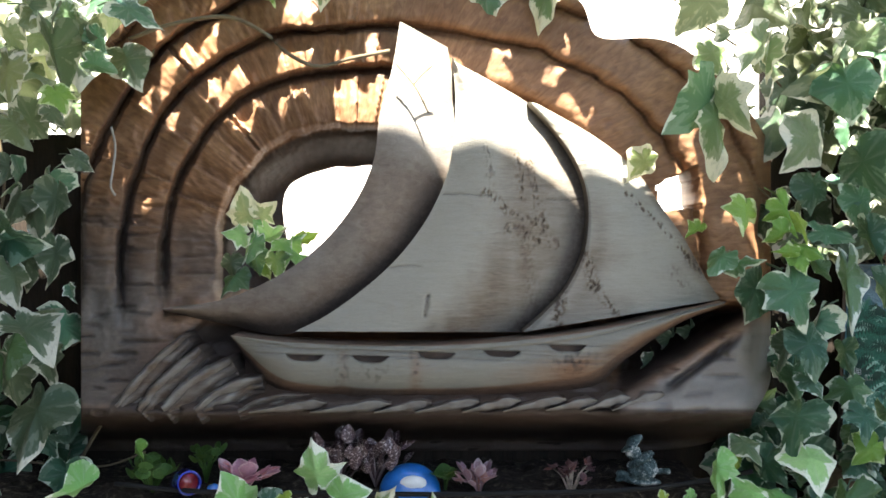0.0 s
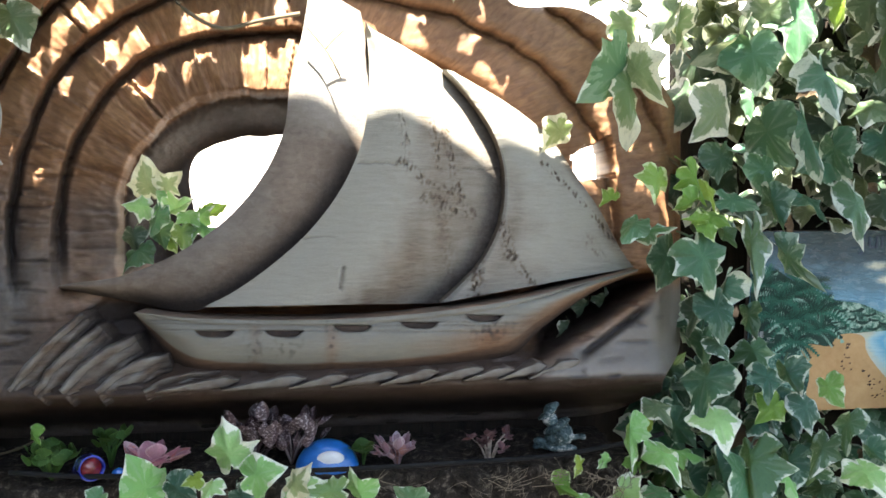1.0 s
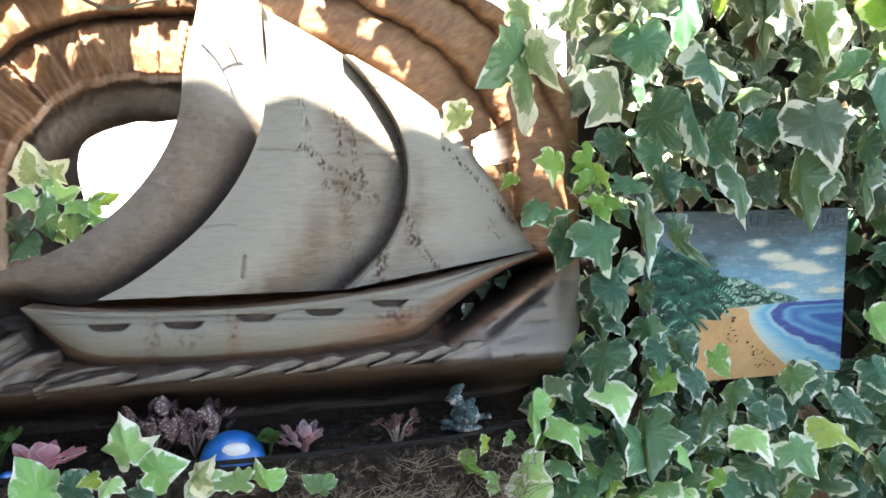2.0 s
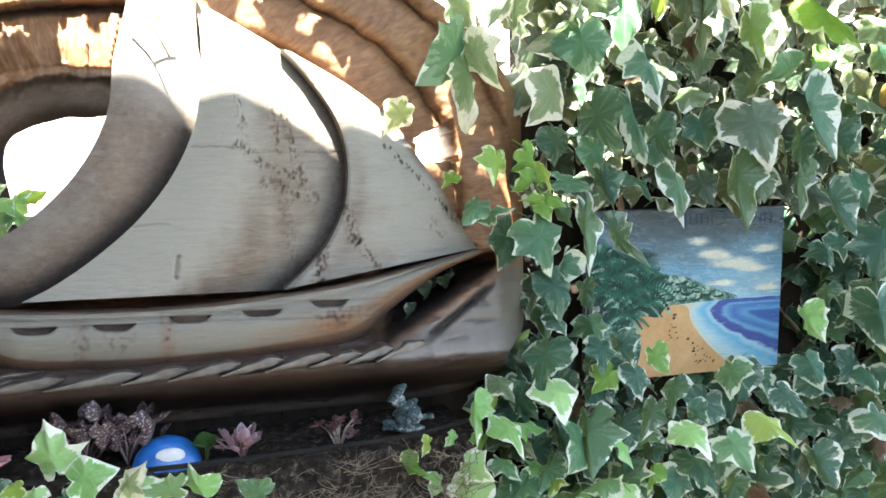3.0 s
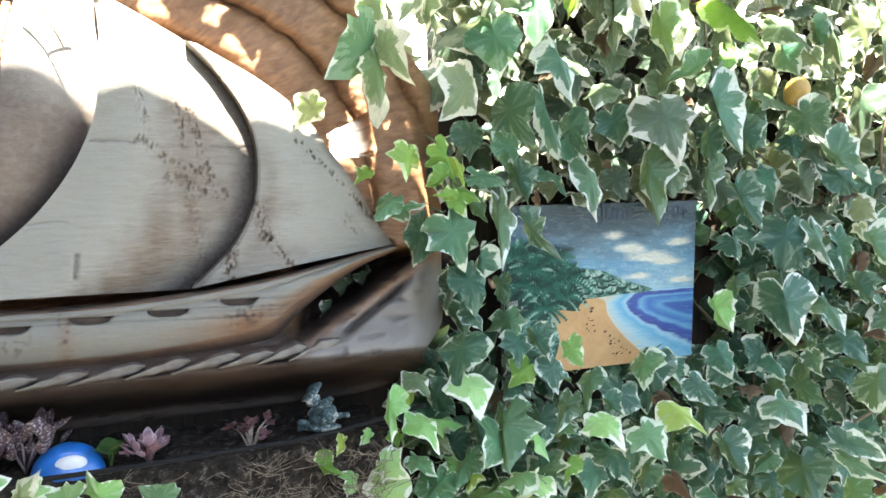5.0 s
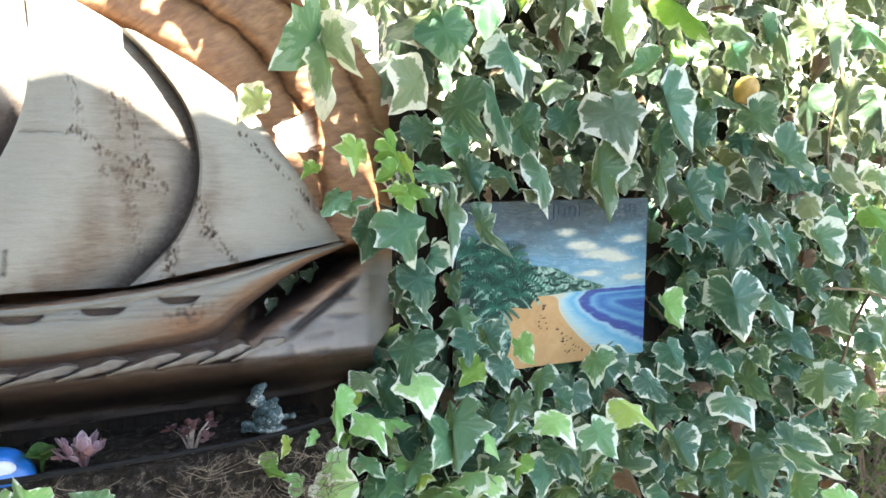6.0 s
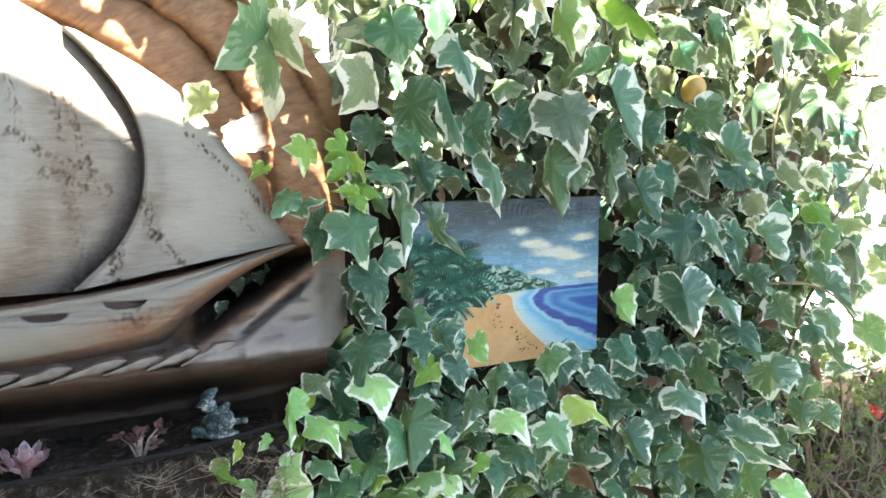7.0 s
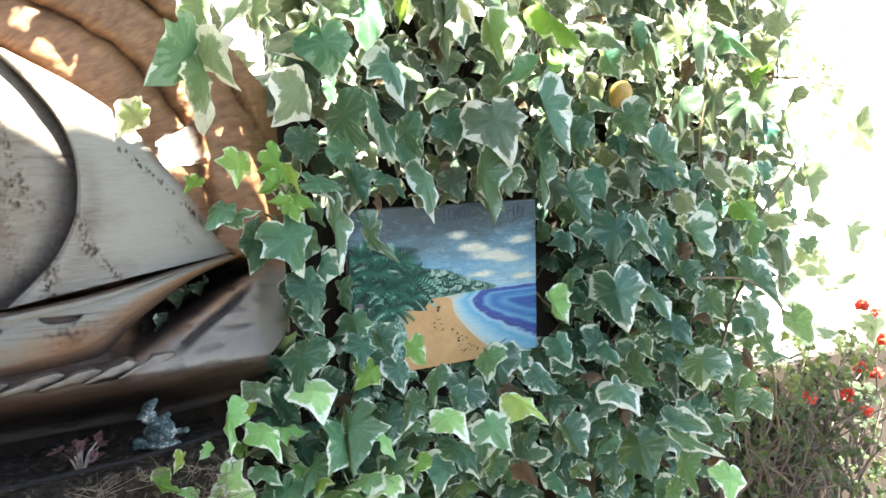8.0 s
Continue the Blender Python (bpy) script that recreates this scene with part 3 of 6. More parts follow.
# The leading edge is darker below the top.
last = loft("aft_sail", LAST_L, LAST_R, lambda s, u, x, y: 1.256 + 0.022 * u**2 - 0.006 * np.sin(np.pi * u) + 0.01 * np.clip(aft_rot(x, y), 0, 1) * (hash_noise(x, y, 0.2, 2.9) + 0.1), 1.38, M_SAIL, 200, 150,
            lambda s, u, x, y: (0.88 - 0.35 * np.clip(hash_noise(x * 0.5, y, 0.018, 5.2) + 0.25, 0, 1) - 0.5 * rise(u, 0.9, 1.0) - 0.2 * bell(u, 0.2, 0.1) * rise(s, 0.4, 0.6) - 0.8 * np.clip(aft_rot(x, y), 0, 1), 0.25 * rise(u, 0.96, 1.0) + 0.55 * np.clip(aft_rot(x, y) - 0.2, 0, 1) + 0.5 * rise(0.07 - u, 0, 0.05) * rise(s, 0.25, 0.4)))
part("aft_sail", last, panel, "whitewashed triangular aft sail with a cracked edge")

HULL_T = [(408, 594), (520, 607), (700, 613), (850, 609), (1000, 594), (1100, 577), (1200, 553), (1284, 534)]
HULL_B = [(412, 600), (440, 638), (474, 680), (520, 703), (620, 713), (760, 715), (900, 710), (1040, 690), (1110, 634), (1200, 574), (1284, 540)]
PORTS = [(539, 634), (655, 636), (772, 630), (888, 627), (1003, 617)]


def port_mask(x, y, px, py):
    """A crescent porthole: level top edge, curved below."""
    top = py - 6 + 0.03 * (x - px)
    below = 12 * np.clip(1 - ((x - px) / 33) ** 4, 0, 1)
    return rise(y - top, -1, 1.5) * rise(top + below - y, -1.5, 1.5)


def hull_depth(s, u, x, y):
    d = 1.238 - 0.03 * np.sin(np.pi * np.clip(u * 0.8 + 0.12, 0, 1)) * rise(s, 0, 0.15) + 0.03 * u**3 + 0.03 * rise(s, 0.7, 1.0)
    d = d - 0.007 * rise(0.1 - u, 0, 0.04)
    for px, py in PORTS:
        d = d + 0.013 * port_mask(x, y, px, py)
    return d


def hull_tones(s, u, x, y):
    ports = sum(port_mask(x, y, px, py) for px, py in PORTS)
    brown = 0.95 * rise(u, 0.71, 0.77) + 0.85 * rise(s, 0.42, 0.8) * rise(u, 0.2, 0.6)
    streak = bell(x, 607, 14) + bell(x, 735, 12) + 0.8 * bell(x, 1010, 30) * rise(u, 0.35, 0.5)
    # Brown belt and rot, plus shade painted in the ports and along the keel.
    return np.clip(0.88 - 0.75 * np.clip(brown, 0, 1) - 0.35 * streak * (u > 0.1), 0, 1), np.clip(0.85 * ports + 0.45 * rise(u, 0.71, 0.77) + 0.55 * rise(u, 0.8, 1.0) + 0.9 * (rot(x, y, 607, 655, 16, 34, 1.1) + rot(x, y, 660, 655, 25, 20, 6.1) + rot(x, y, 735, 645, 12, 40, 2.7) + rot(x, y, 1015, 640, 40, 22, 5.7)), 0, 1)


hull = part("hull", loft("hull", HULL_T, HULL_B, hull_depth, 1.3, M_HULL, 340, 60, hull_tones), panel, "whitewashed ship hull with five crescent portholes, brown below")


def porthole(px, py):
    """The back of one porthole, set into its recess; its dark colour stands in for the recess's shade."""
    xs = np.linspace(px - 29, px + 29, 13)
    top = py - 5 + 0.03 * (xs - px)
    low = top + 10 * np.clip(1 - ((xs - px) / 31) ** 4, 0.05, 1)
    seat = hull_depth(np.array((px - 408) / 876), np.array(0.25), np.array(px), np.array(py)) - 0.0025
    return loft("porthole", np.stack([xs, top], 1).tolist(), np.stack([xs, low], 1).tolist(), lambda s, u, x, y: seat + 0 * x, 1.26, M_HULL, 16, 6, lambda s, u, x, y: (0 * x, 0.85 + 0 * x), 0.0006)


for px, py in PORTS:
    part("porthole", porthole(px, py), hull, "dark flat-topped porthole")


def strand(name, line, wide, y0, lift, mat, paint=0.5, back=1.3, shape=None):
    """A carved blade along a drafted line: it stands up sharply along one edge and slopes off to the other."""
    c = spline(line, 40)
    d = np.gradient(c, axis=0)
    n = np.stack([-d[:, 1], d[:, 0]], 1) / np.linalg.norm(d, axis=1)[:, None]
    s = np.linspace(0, 1, 40)
    w = wide * (shape(s) if shape else np.sin(np.pi * np.clip(0.1 + 0.87 * s, 0, 1)) ** 0.5)
    w = w * (1 + 0.16 * hash_noise(c[:, 0], c[:, 1], 0.06, 2.0))
    # The falling side is darkened: groove shade put into the colour.
    return loft(name, (c - n * w[:, None] / 2).tolist(), (c + n * w[:, None] / 2).tolist(),
                lambda s, u, x, y: y0 - lift * rise(u, -0.04, 0.1) * (1 - 0.55 * u) * (1 - rise(u, 0.86, 1.04)) + 0.004 * s, back, mat, 40, 14,
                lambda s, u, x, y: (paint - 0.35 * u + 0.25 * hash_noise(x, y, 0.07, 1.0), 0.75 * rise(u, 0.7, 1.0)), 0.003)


CRESTS = [(440, 566, 728, 714), (548, 680, 728, 715), (662, 752, 728, 714), (734, 838, 728, 711), (818, 910, 727, 709), (890, 990, 726, 707), (966, 1046, 724, 710), (1030, 1104, 724, 704), (1084, 1164, 724, 698)]
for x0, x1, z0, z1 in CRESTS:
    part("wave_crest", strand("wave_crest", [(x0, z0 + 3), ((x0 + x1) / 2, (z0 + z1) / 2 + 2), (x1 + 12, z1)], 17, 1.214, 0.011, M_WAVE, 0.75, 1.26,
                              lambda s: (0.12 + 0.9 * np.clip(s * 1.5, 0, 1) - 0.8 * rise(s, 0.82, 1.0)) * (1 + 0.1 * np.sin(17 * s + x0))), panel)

# The bow wave: broad blades that fan out from the foot, each split by finer cuts.
BLADES = [([(214, 728), (246, 692), (288, 648), (334, 603)], 34), ([(254, 735), (288, 698), (326, 660), (362, 628)], 40), ([(296, 735), (338, 700), (384, 668), (416, 650)], 44),
          ([(350, 736), (392, 710), (434, 690), (466, 682)], 38), ([(424, 736), (460, 722), (500, 713), (548, 708)], 26)]


def blade(line, wide, lift=0.028):
    c = spline(line, 70)
    d = np.gradient(c, axis=0)
    n = np.stack([-d[:, 1], d[:, 0]], 1) / np.linalg.norm(d, axis=1)[:, None]
    s = np.linspace(0, 1, 70)
    w = 1.16 * wide * (0.8 + 0.3 * rise(s, 0.0, 0.3)) * (1 - 0.22 * rise(s, 0.55, 1.05)) * (1 + 0.1 * hash_noise(c[:, 0], c[:, 1], 0.09, 4.0))
    cuts = lambda u, x, y: 0.007 * np.abs(np.sin(u * 9.0 + 1.2 * hash_noise(x, y, 0.03, 8.0))) ** 0.7
    # Slope, tip and cuts are painted dark for the grooves' shade.
    return loft("wave_blade", (c - n * w[:, None] / 2).tolist(), (c + n * w[:, None] / 2).tolist(),
                lambda s, u, x, y: 1.25 - lift * rise(u, -0.03, 0.07) * (1 - 0.7 * u) * (1 - rise(u, 0.8, 0.98)) - 0.9 * cuts(u, x, y) * rise(u, 0, 0.1) + 0.014 * s**4, 1.3, M_WAVE, 70, 26,
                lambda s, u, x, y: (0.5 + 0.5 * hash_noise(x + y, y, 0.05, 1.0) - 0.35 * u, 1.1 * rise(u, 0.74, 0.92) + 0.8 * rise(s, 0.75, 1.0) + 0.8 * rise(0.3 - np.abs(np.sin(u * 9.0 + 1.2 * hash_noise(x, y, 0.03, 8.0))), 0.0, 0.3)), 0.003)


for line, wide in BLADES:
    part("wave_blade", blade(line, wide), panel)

# ---- ivy ----
HALF_LEAF = [(0.0, 0.02), (0.12, 0.17), (0.32, 0.17), (0.5, 0.02), (0.47, -0.12), (0.62, -0.3), (0.4, -0.42), (0.27, -0.62), (0.12, -0.84), (0.0, -1.0)]


def leaf_mesh(name, seed, mat, lobes=1.0, wide=1.0, fold=0.25, droop=0.25):
    """One ivy leaf of unit length, tip down, facing +z, with its stalk: lobed outline, folded along the midrib, wavy margin."""
    r = random.Random(seed)
    sides = []
    for sx in (1, -1):
        pts = []
        for k, (x, y) in enumerate(HALF_LEAF):
            j = 0.0 if k in (0, 9) else 0.035
            lob = lobes if k in (3, 5) else 2 - lobes if k in (4, 6) else 1.0
            pts.append((sx * x * wide * (0.55 + 0.45 * lob) + r.uniform(-j, j), y + r.uniform(-j, j)))
        sides.append(np.vstack([spline(pts[:4], 7)[:-1], spline(pts[3:6], 7)[:-1], spline(pts[5:], 11)]))
    rim = np.vstack([sides[0], sides[1][-2:0:-1]])
    hub = np.array([0.0, -0.22])
    fr = [0.3, 0.58, 0.8, 0.93, 1.0]
    n = len(rim)
    flat = np.vstack([hub[None], *[hub + f * (rim - hub) for f in fr]])
    edge = np.r_[0, np.repeat(fr, n)]
    ang = np.arctan2(flat[:, 1] - hub[1], flat[:, 0] - hub[0])
    vein = np.zeros(len(flat))
    for a in (-math.pi / 2, math.atan2(-0.08, 0.62), math.atan2(-0.08, -0.62), math.atan2(0.24, 0.5), math.atan2(0.24, -0.5)):
        d = np.abs((ang - a + math.pi) % math.tau - math.pi)
        vein = np.maximum(vein, np.exp(-((d / 0.07) ** 2)) * (1 - 0.5 * edge))
    ph = r.uniform(0, 6)
    z = -fold * np.abs(flat[:, 0]) - droop * (flat[:, 1] - 0.1) ** 2 * (flat[:, 1] < 0.1) + 1.15 * droop * np.maximum(0.0, -flat[:, 1])
    z = z + 0.075 * np.sin(ang * 3 + ph) * edge**2 + 0.045 * np.sin(ang * 7 + 2 * ph) * edge**3 + 0.012 * vein
    z = z + r.uniform(-0.25, 0.25) * flat[:, 0] * flat[:, 1]
    verts = np.c_[flat, z].tolist()
    faces = [(0, 1 + i, 1 + (i + 1) % n) for i in range(n)]
    for k in range(len(fr) - 1):
        a, b = 1 + k * n, 1 + (k + 1) * n
        faces += [(a + i, b + i, b + (i + 1) % n, a + (i + 1) % n) for i in range(n)]
    faces = [f[::-1] for f in faces]
    tv, tf = tube_data([(0, -0.02, -0.03), (0.03, 0.14, -0.12), (0.06, 0.25, -0.42)], [0.02, 0.018, 0.022], 4)
    m = len(verts)
    verts += [tuple(v) for v in tv]
    faces += [tuple(i + m for i in f) for f in tf]
    spoke = np.stack([np.cos(ang), np.sin(ang)], 1) * (0.15 + 0.8 * edge)[:, None]
    at = {"edge": np.r_[edge, np.full(len(tv), 0.2)], "vein": np.r_[vein, np.full(len(tv), 1.0)], "flat": np.vstack([np.c_[spoke, 0 * z], np.zeros((len(tv), 3))])}
    return mesh_of(name, verts, faces, mat, True, at)


OLD_SHAPES = [(0.95, 1.0, 0.25, 0.25), (1.1, 1.0, 0.2, 0.35), (0.65, 1.05, 0.3, 0.3), (0.9, 0.9, 0.55, 0.3), (0.8, 1.08, 0.15, 0.45), (0.7, 0.92, 0.4, 0.25), (1.05, 0.95, 0.7, 0.3), (0.8, 0.95, 0.9, 0.35), (0.75, 1.0, 0.45, 0.6), (1.0, 1.0, -0.3, 0.4)]
YOUNG_SHAPES = [(1.0, 1.0, 0.35, 0.3), (1.15, 0.9, 0.5, 0.25), (0.75, 1.0, 0.25, 0.4), (0.9, 0.95, 0.7, 0.45)]


def leaf_set(seed, mat, shapes):
    return [leaf_mesh("ivy_leaf", seed + k, mat, *shape) for k, shape in enumerate(shapes)]


OLD_LEAVES = leaf_set(11, M_IVY, OLD_SHAPES)
CREAM_LEAVES = leaf_set(101, M_CREAM, OLD_SHAPES)
GREEN_LEAVES = leaf_set(121, M_GREEN, OLD_SHAPES[:6])
OLIVE_LEAVES = leaf_set(141, M_OLIVE, OLD_SHAPES)
SUN_LEAVES = leaf_set(61, M_SUNNY, OLD_SHAPES[2:7])
FRESH_LEAVES = leaf_set(81, M_FRESH, YOUNG_SHAPES)
PALE_LEAVES = leaf_set(71, M_PALE, OLD_SHAPES[:4])
NEW_LEAVES = leaf_set(31, M_YOUNG, YOUNG_SHAPES)
DEAD_LEAVES = leaf_set(51, M_DEAD, [(1.0, 0.8, 0.9, 0.7), (1.0, 0.7, 1.3, 0.9)])


def leaf_pose(x, y, z, size, spin, pitch, yaw):
    """A leaf at its middle: the face looks out to -y, raised by pitch, turned by yaw; spin swings the tip to the right."""
    face = Matrix.Rotation(radians(yaw), 4, "Z") @ Matrix.Rotation(radians(90 - pitch), 4, "X") @ Matrix.Rotation(radians(spin), 4, "Z")
    return Matrix.Translation((x, y, z)) @ face @ Matrix.Scale(size, 4) @ Matrix.Translation((0, 0.4, 0))


def put_leaf(parent, me, m):
    ob = new("leaf", me)
    ob.parent = parent
    ob.matrix_local = m
    return ob


# Single leaves: foot (x, y, z), length, swing of the tip, lift of the face, turn about the midrib.
GREEN_HEDGE_A = [(0.415, 1.15, 1.744, 0.109, -51, 22, 41), (0.618, 1.16, 1.774, 0.086, 8, 6, 9), (0.716, 1.2, 1.852, 0.11, 5, 11, 48), (0.654, 1.19, 1.593, 0.068, 6, -16, 48), (0.981, 1.2, 1.827, 0.104, 11, 4, -60), (1.061, 1.17, 1.733, 0.08, -66, 9, 54), (1.364, 1.2, 1.828, 0.084, 19, -6, -66), (1.601, 1.18, 1.844, 0.131, 47, -19, 62), (0.442, 1.18, 1.497, 0.061, -32, 36, -47), (0.453, 1.2, 1.476, 0.073, 100, 45, 68), (0.589, 1.19, 1.529, 0.063, 72, -12, 60), (1.715, 1.18, 1.376, 0.087, -4, -2, -64), (0.565, 1.18, 1.055, 0.072, -28, 19, -52), (0.463, 1.18, 1.065, 0.056, 52, 24, 55)]
GREEN_HEDGE_B = [(0.522, 1.18, 1.026, 0.061, -42, 26, -44), (0.932, 1.19, 1.188, 0.071, -5, 21, -38), (0.886, 1.14, 1.068, 0.072, 39, 0, 26), (1.407, 1.15, 0.885, 0.095, 16, 21, -59), (1.398, 1.18, 0.808, 0.052, 30, 16, -37), (1.862, 1.2, 1.143, 0.108, 35, 21, -44), (0.57, 1.2, 1.46, 0.098, -3, 0, 61)]
PALE_HEDGE_A = [(0.415, 1.14, 1.74, 0.095, 37, 6, -51), (0.41, 1.15, 1.726, 0.126, 2, 15, 71), (0.417, 1.19, 1.82, 0.066, 29, 5, 51), (0.521, 1.2, 1.829, 0.075, -4, -22, -69), (0.902, 1.2, 1.858, 0.079, 37, 11, 58), (1.069, 1.23, 1.865, 0.155, -6, 47, 70), (1.213, 1.2, 1.755, 0.08, -10, 32, 65), (1.693, 1.19, 1.522, 0.079, 18, 37, 57), (1.486, 1.2, 1.411, 0.04, 18, -2, -41), (2.023, 1.24, 1.294, 0.075, -47, -2, -17), (1.836, 1.23, 1.394, 0.086, 72, -10, 53), (2.015, 1.23, 1.81, 0.106, 22, 37, 60)]
SUN_HEDGE_A = [(0.508, 1.18, 1.838, 0.099, -39, 32, 56), (0.669, 1.19, 1.846, 0.068, -18, -17, 11), (0.594, 1.2, 1.691, 0.094, -37, 27, 38), (0.88, 1.19, 1.842, 0.106, -4, -4, -71), (1.211, 1.16, 1.815, 0.098, 51, 2, 63), (1.471, 1.14, 1.851, 0.144, 10, 12, -72), (1.513, 1.23, 1.463, 0.07, 41, -7, 42), (1.56, 1.19, 1.519, 0.095, 48, -16, -61), (0.464, 1.18, 1.205, 0.056, 38, 26, 55), (0.503, 1.2, 1.094, 0.053, 45, 12, -56), (2.01, 1.24, 1.512, 0.108, 12, 1, -60), (1.92, 1.25, 1.5, 0.098, 9, 22, 63), (1.998, 1.23, 1.38, 0.081, 67, 39, -57), (2.177, 1.23, 1.348, 0.122, 14, 43, -54)]
SUN_HEDGE_B = [(1.923, 1.24, 1.662, 0.092, 16, 24, -53), (2.112, 1.23, 1.646, 0.084, -13, 10, 51), (2.232, 1.23, 1.644, 0.156, 12, -29, -66), (2.183, 1.23, 1.552, 0.079, 3, 31, -58)]
OLIVE_HEDGE_A = [(0.628, 1.2, 1.793, 0.115, -65, 40, 52), (0.913, 1.19, 1.825, 0.078, -3, 37, 61), (1.387, 1.19, 1.833, 0.114, 15, 21, 75), (1.485, 1.2, 1.854, 0.117, 6, -9, 67), (0.94, 1.15, 1.65, 0.12, 18, 9, 31), (1.349, 1.23, 1.591, 0.089, 42, 23, 57), (1.544, 1.24, 1.696, 0.111, -4, 20, -49), (1.596, 1.18, 1.707, 0.121, -3, -10, -59), (1.704, 1.2, 1.693, 0.146, 7, 43, 66), (0.566, 1.24, 1.356, 0.063, -9, 5, 57), (1.708, 1.24, 1.384, 0.094, 5, 36, 62), (1.641, 1.24, 1.305, 0.072, 13, 31, 42), (1.104, 1.19, 0.995, 0.052, -14, 25, -51), (1.442, 1.2, 1.068, 0.077, 5, 8, 58)]
OLIVE_HEDGE_B = [(1.896, 1.24, 1.32, 0.147, 3, 22, 66), (1.757, 1.23, 1.683, 0.094, 27, 13, 58)]
CREAM_HEDGE_A = [(0.727, 1.15, 1.74, 0.107, 19, 27, 58), (0.71, 1.17, 1.67, 0.124, 13, 7, 77), (1.055, 1.15, 1.684, 0.143, 21, 3, -69), (1.311, 1.19, 1.654, 0.093, 37, -10, -40), (1.364, 1.17, 1.578, 0.134, 42, -24, -62), (0.614, 1.15, 1.484, 0.123, 7, 18, -75), (0.67, 1.16, 1.452, 0.112, 38, 38, -70), (0.792, 1.16, 1.54, 0.101, 11, 7, 67), (0.928, 1.17, 1.563, 0.135, 6, 2, -60), (0.572, 1.19, 1.3, 0.047, 37, -5, 48), (1.09, 1.2, 1.551, 0.103, 0, 11, -69), (1.11, 1.15, 1.502, 0.098, 27, 5, -58), (1.311, 1.16, 1.416, 0.098, 21, 1, 70), (1.438, 1.14, 1.401, 0.097, 32, 23, -42)]
CREAM_HEDGE_B = [(1.235, 1.16, 1.296, 0.121, 12, -12, 2), (1.56, 1.2, 1.226, 0.079, 35, -3, -24), (1.619, 1.14, 1.284, 0.154, 43, -29, -71), (1.705, 1.18, 1.183, 0.083, 14, 4, 50), (1.36, 1.18, 1.263, 0.113, 32, 46, 65), (0.734, 1.2, 1.195, 0.062, 14, 1, 45), (0.751, 1.16, 1.137, 0.072, -18, 3, -57), (1.029, 1.18, 1.134, 0.066, 42, 2, 37), (1.216, 1.16, 1.077, 0.091, 42, 21, 41), (1.077, 1.15, 1.022, 0.078, 29, -1, -26), (1.369, 1.16, 0.967, 0.101, 76, 1, 60), (1.384, 1.16, 0.944, 0.127, 62, 13, -67), (1.494, 1.16, 1.1, 0.12, 4, 47, -7), (1.125, 1.18, 0.916, 0.045, 45, 28, 6)]
CREAM_HEDGE_C = [(1.332, 1.18, 1.153, 0.054, 27, 5, -37), (1.721, 1.18, 1.111, 0.074, 29, 21, -59), (1.83, 1.23, 1.659, 0.08, 4, 19, 60)]
FRESH_HEDGE_A = [(0.799, 1.19, 1.865, 0.067, -13, 6, 62), (1.062, 1.14, 1.839, 0.134, 43, 13, 74), (1.123, 1.2, 1.768, 0.091, 2, 36, -75), (0.469, 1.16, 1.572, 0.06, -12, 22, 34), (0.517, 1.15, 1.573, 0.072, 21, -28, 54), (0.527, 1.15, 1.53, 0.044, -60, 5, 44), (0.533, 1.14, 1.493, 0.039, -97, 14, 55), (0.548, 1.17, 1.552, 0.049, 22, 8, 64), (0.547, 1.17, 1.507, 0.05, 63, 1, 50), (0.543, 1.16, 1.491, 0.036, 27, 6, 34), (0.41, 1.2, 1.537, 0.032, -51, -18, 31), (1.688, 1.2, 1.433, 0.076, 38, 8, 51), (0.69, 1.2, 1.192, 0.054, -40, 6, 19), (0.761, 1.18, 1.02, 0.053, -17, 10, -57)]
FRESH_HEDGE_B = [(0.449, 1.2, 1.099, 0.038, -21, -2, 33), (0.467, 1.2, 1.177, 0.037, -7, 8, 54), (0.348, 1.18, 1.114, 0.034, -23, 26, 56), (0.579, 1.2, 1.022, 0.046, -13, 18, -49), (0.305, 1.19, 1.079, 0.049, 56, 19, -51), (0.423, 1.24, 1.067, 0.051, -22, 17, 50), (1.804, 1.22, 1.796, 0.084, -9, 4, -38)]
OLD_HEDGE_A = [(0.644, 1.17, 1.654, 0.092, 30, 13, -40), (0.784, 1.2, 1.63, 0.076, 20, 13, -51), (0.603, 1.23, 1.614, 0.064, 0, -9, 34), (0.664, 1.24, 1.71, 0.053, -2, 12, 56), (1.267, 1.19, 1.778, 0.075, 24, 20, -36), (1.168, 1.2, 1.622, 0.078, 22, -7, -30), (1.076, 1.18, 1.606, 0.077, 4, 6, -62), (0.501, 1.18, 1.454, 0.084, -20, -14, -42), (0.525, 1.15, 1.457, 0.095, 20, -9, 42), (0.594, 1.2, 1.481, 0.043, 32, -15, -52), (0.663, 1.18, 1.54, 0.075, 20, -13, -53), (0.564, 1.18, 1.369, 0.082, 16, -2, 47), (0.653, 1.23, 1.347, 0.063, 10, 29, -56), (1.131, 1.18, 1.402, 0.068, 8, 34, 49)]
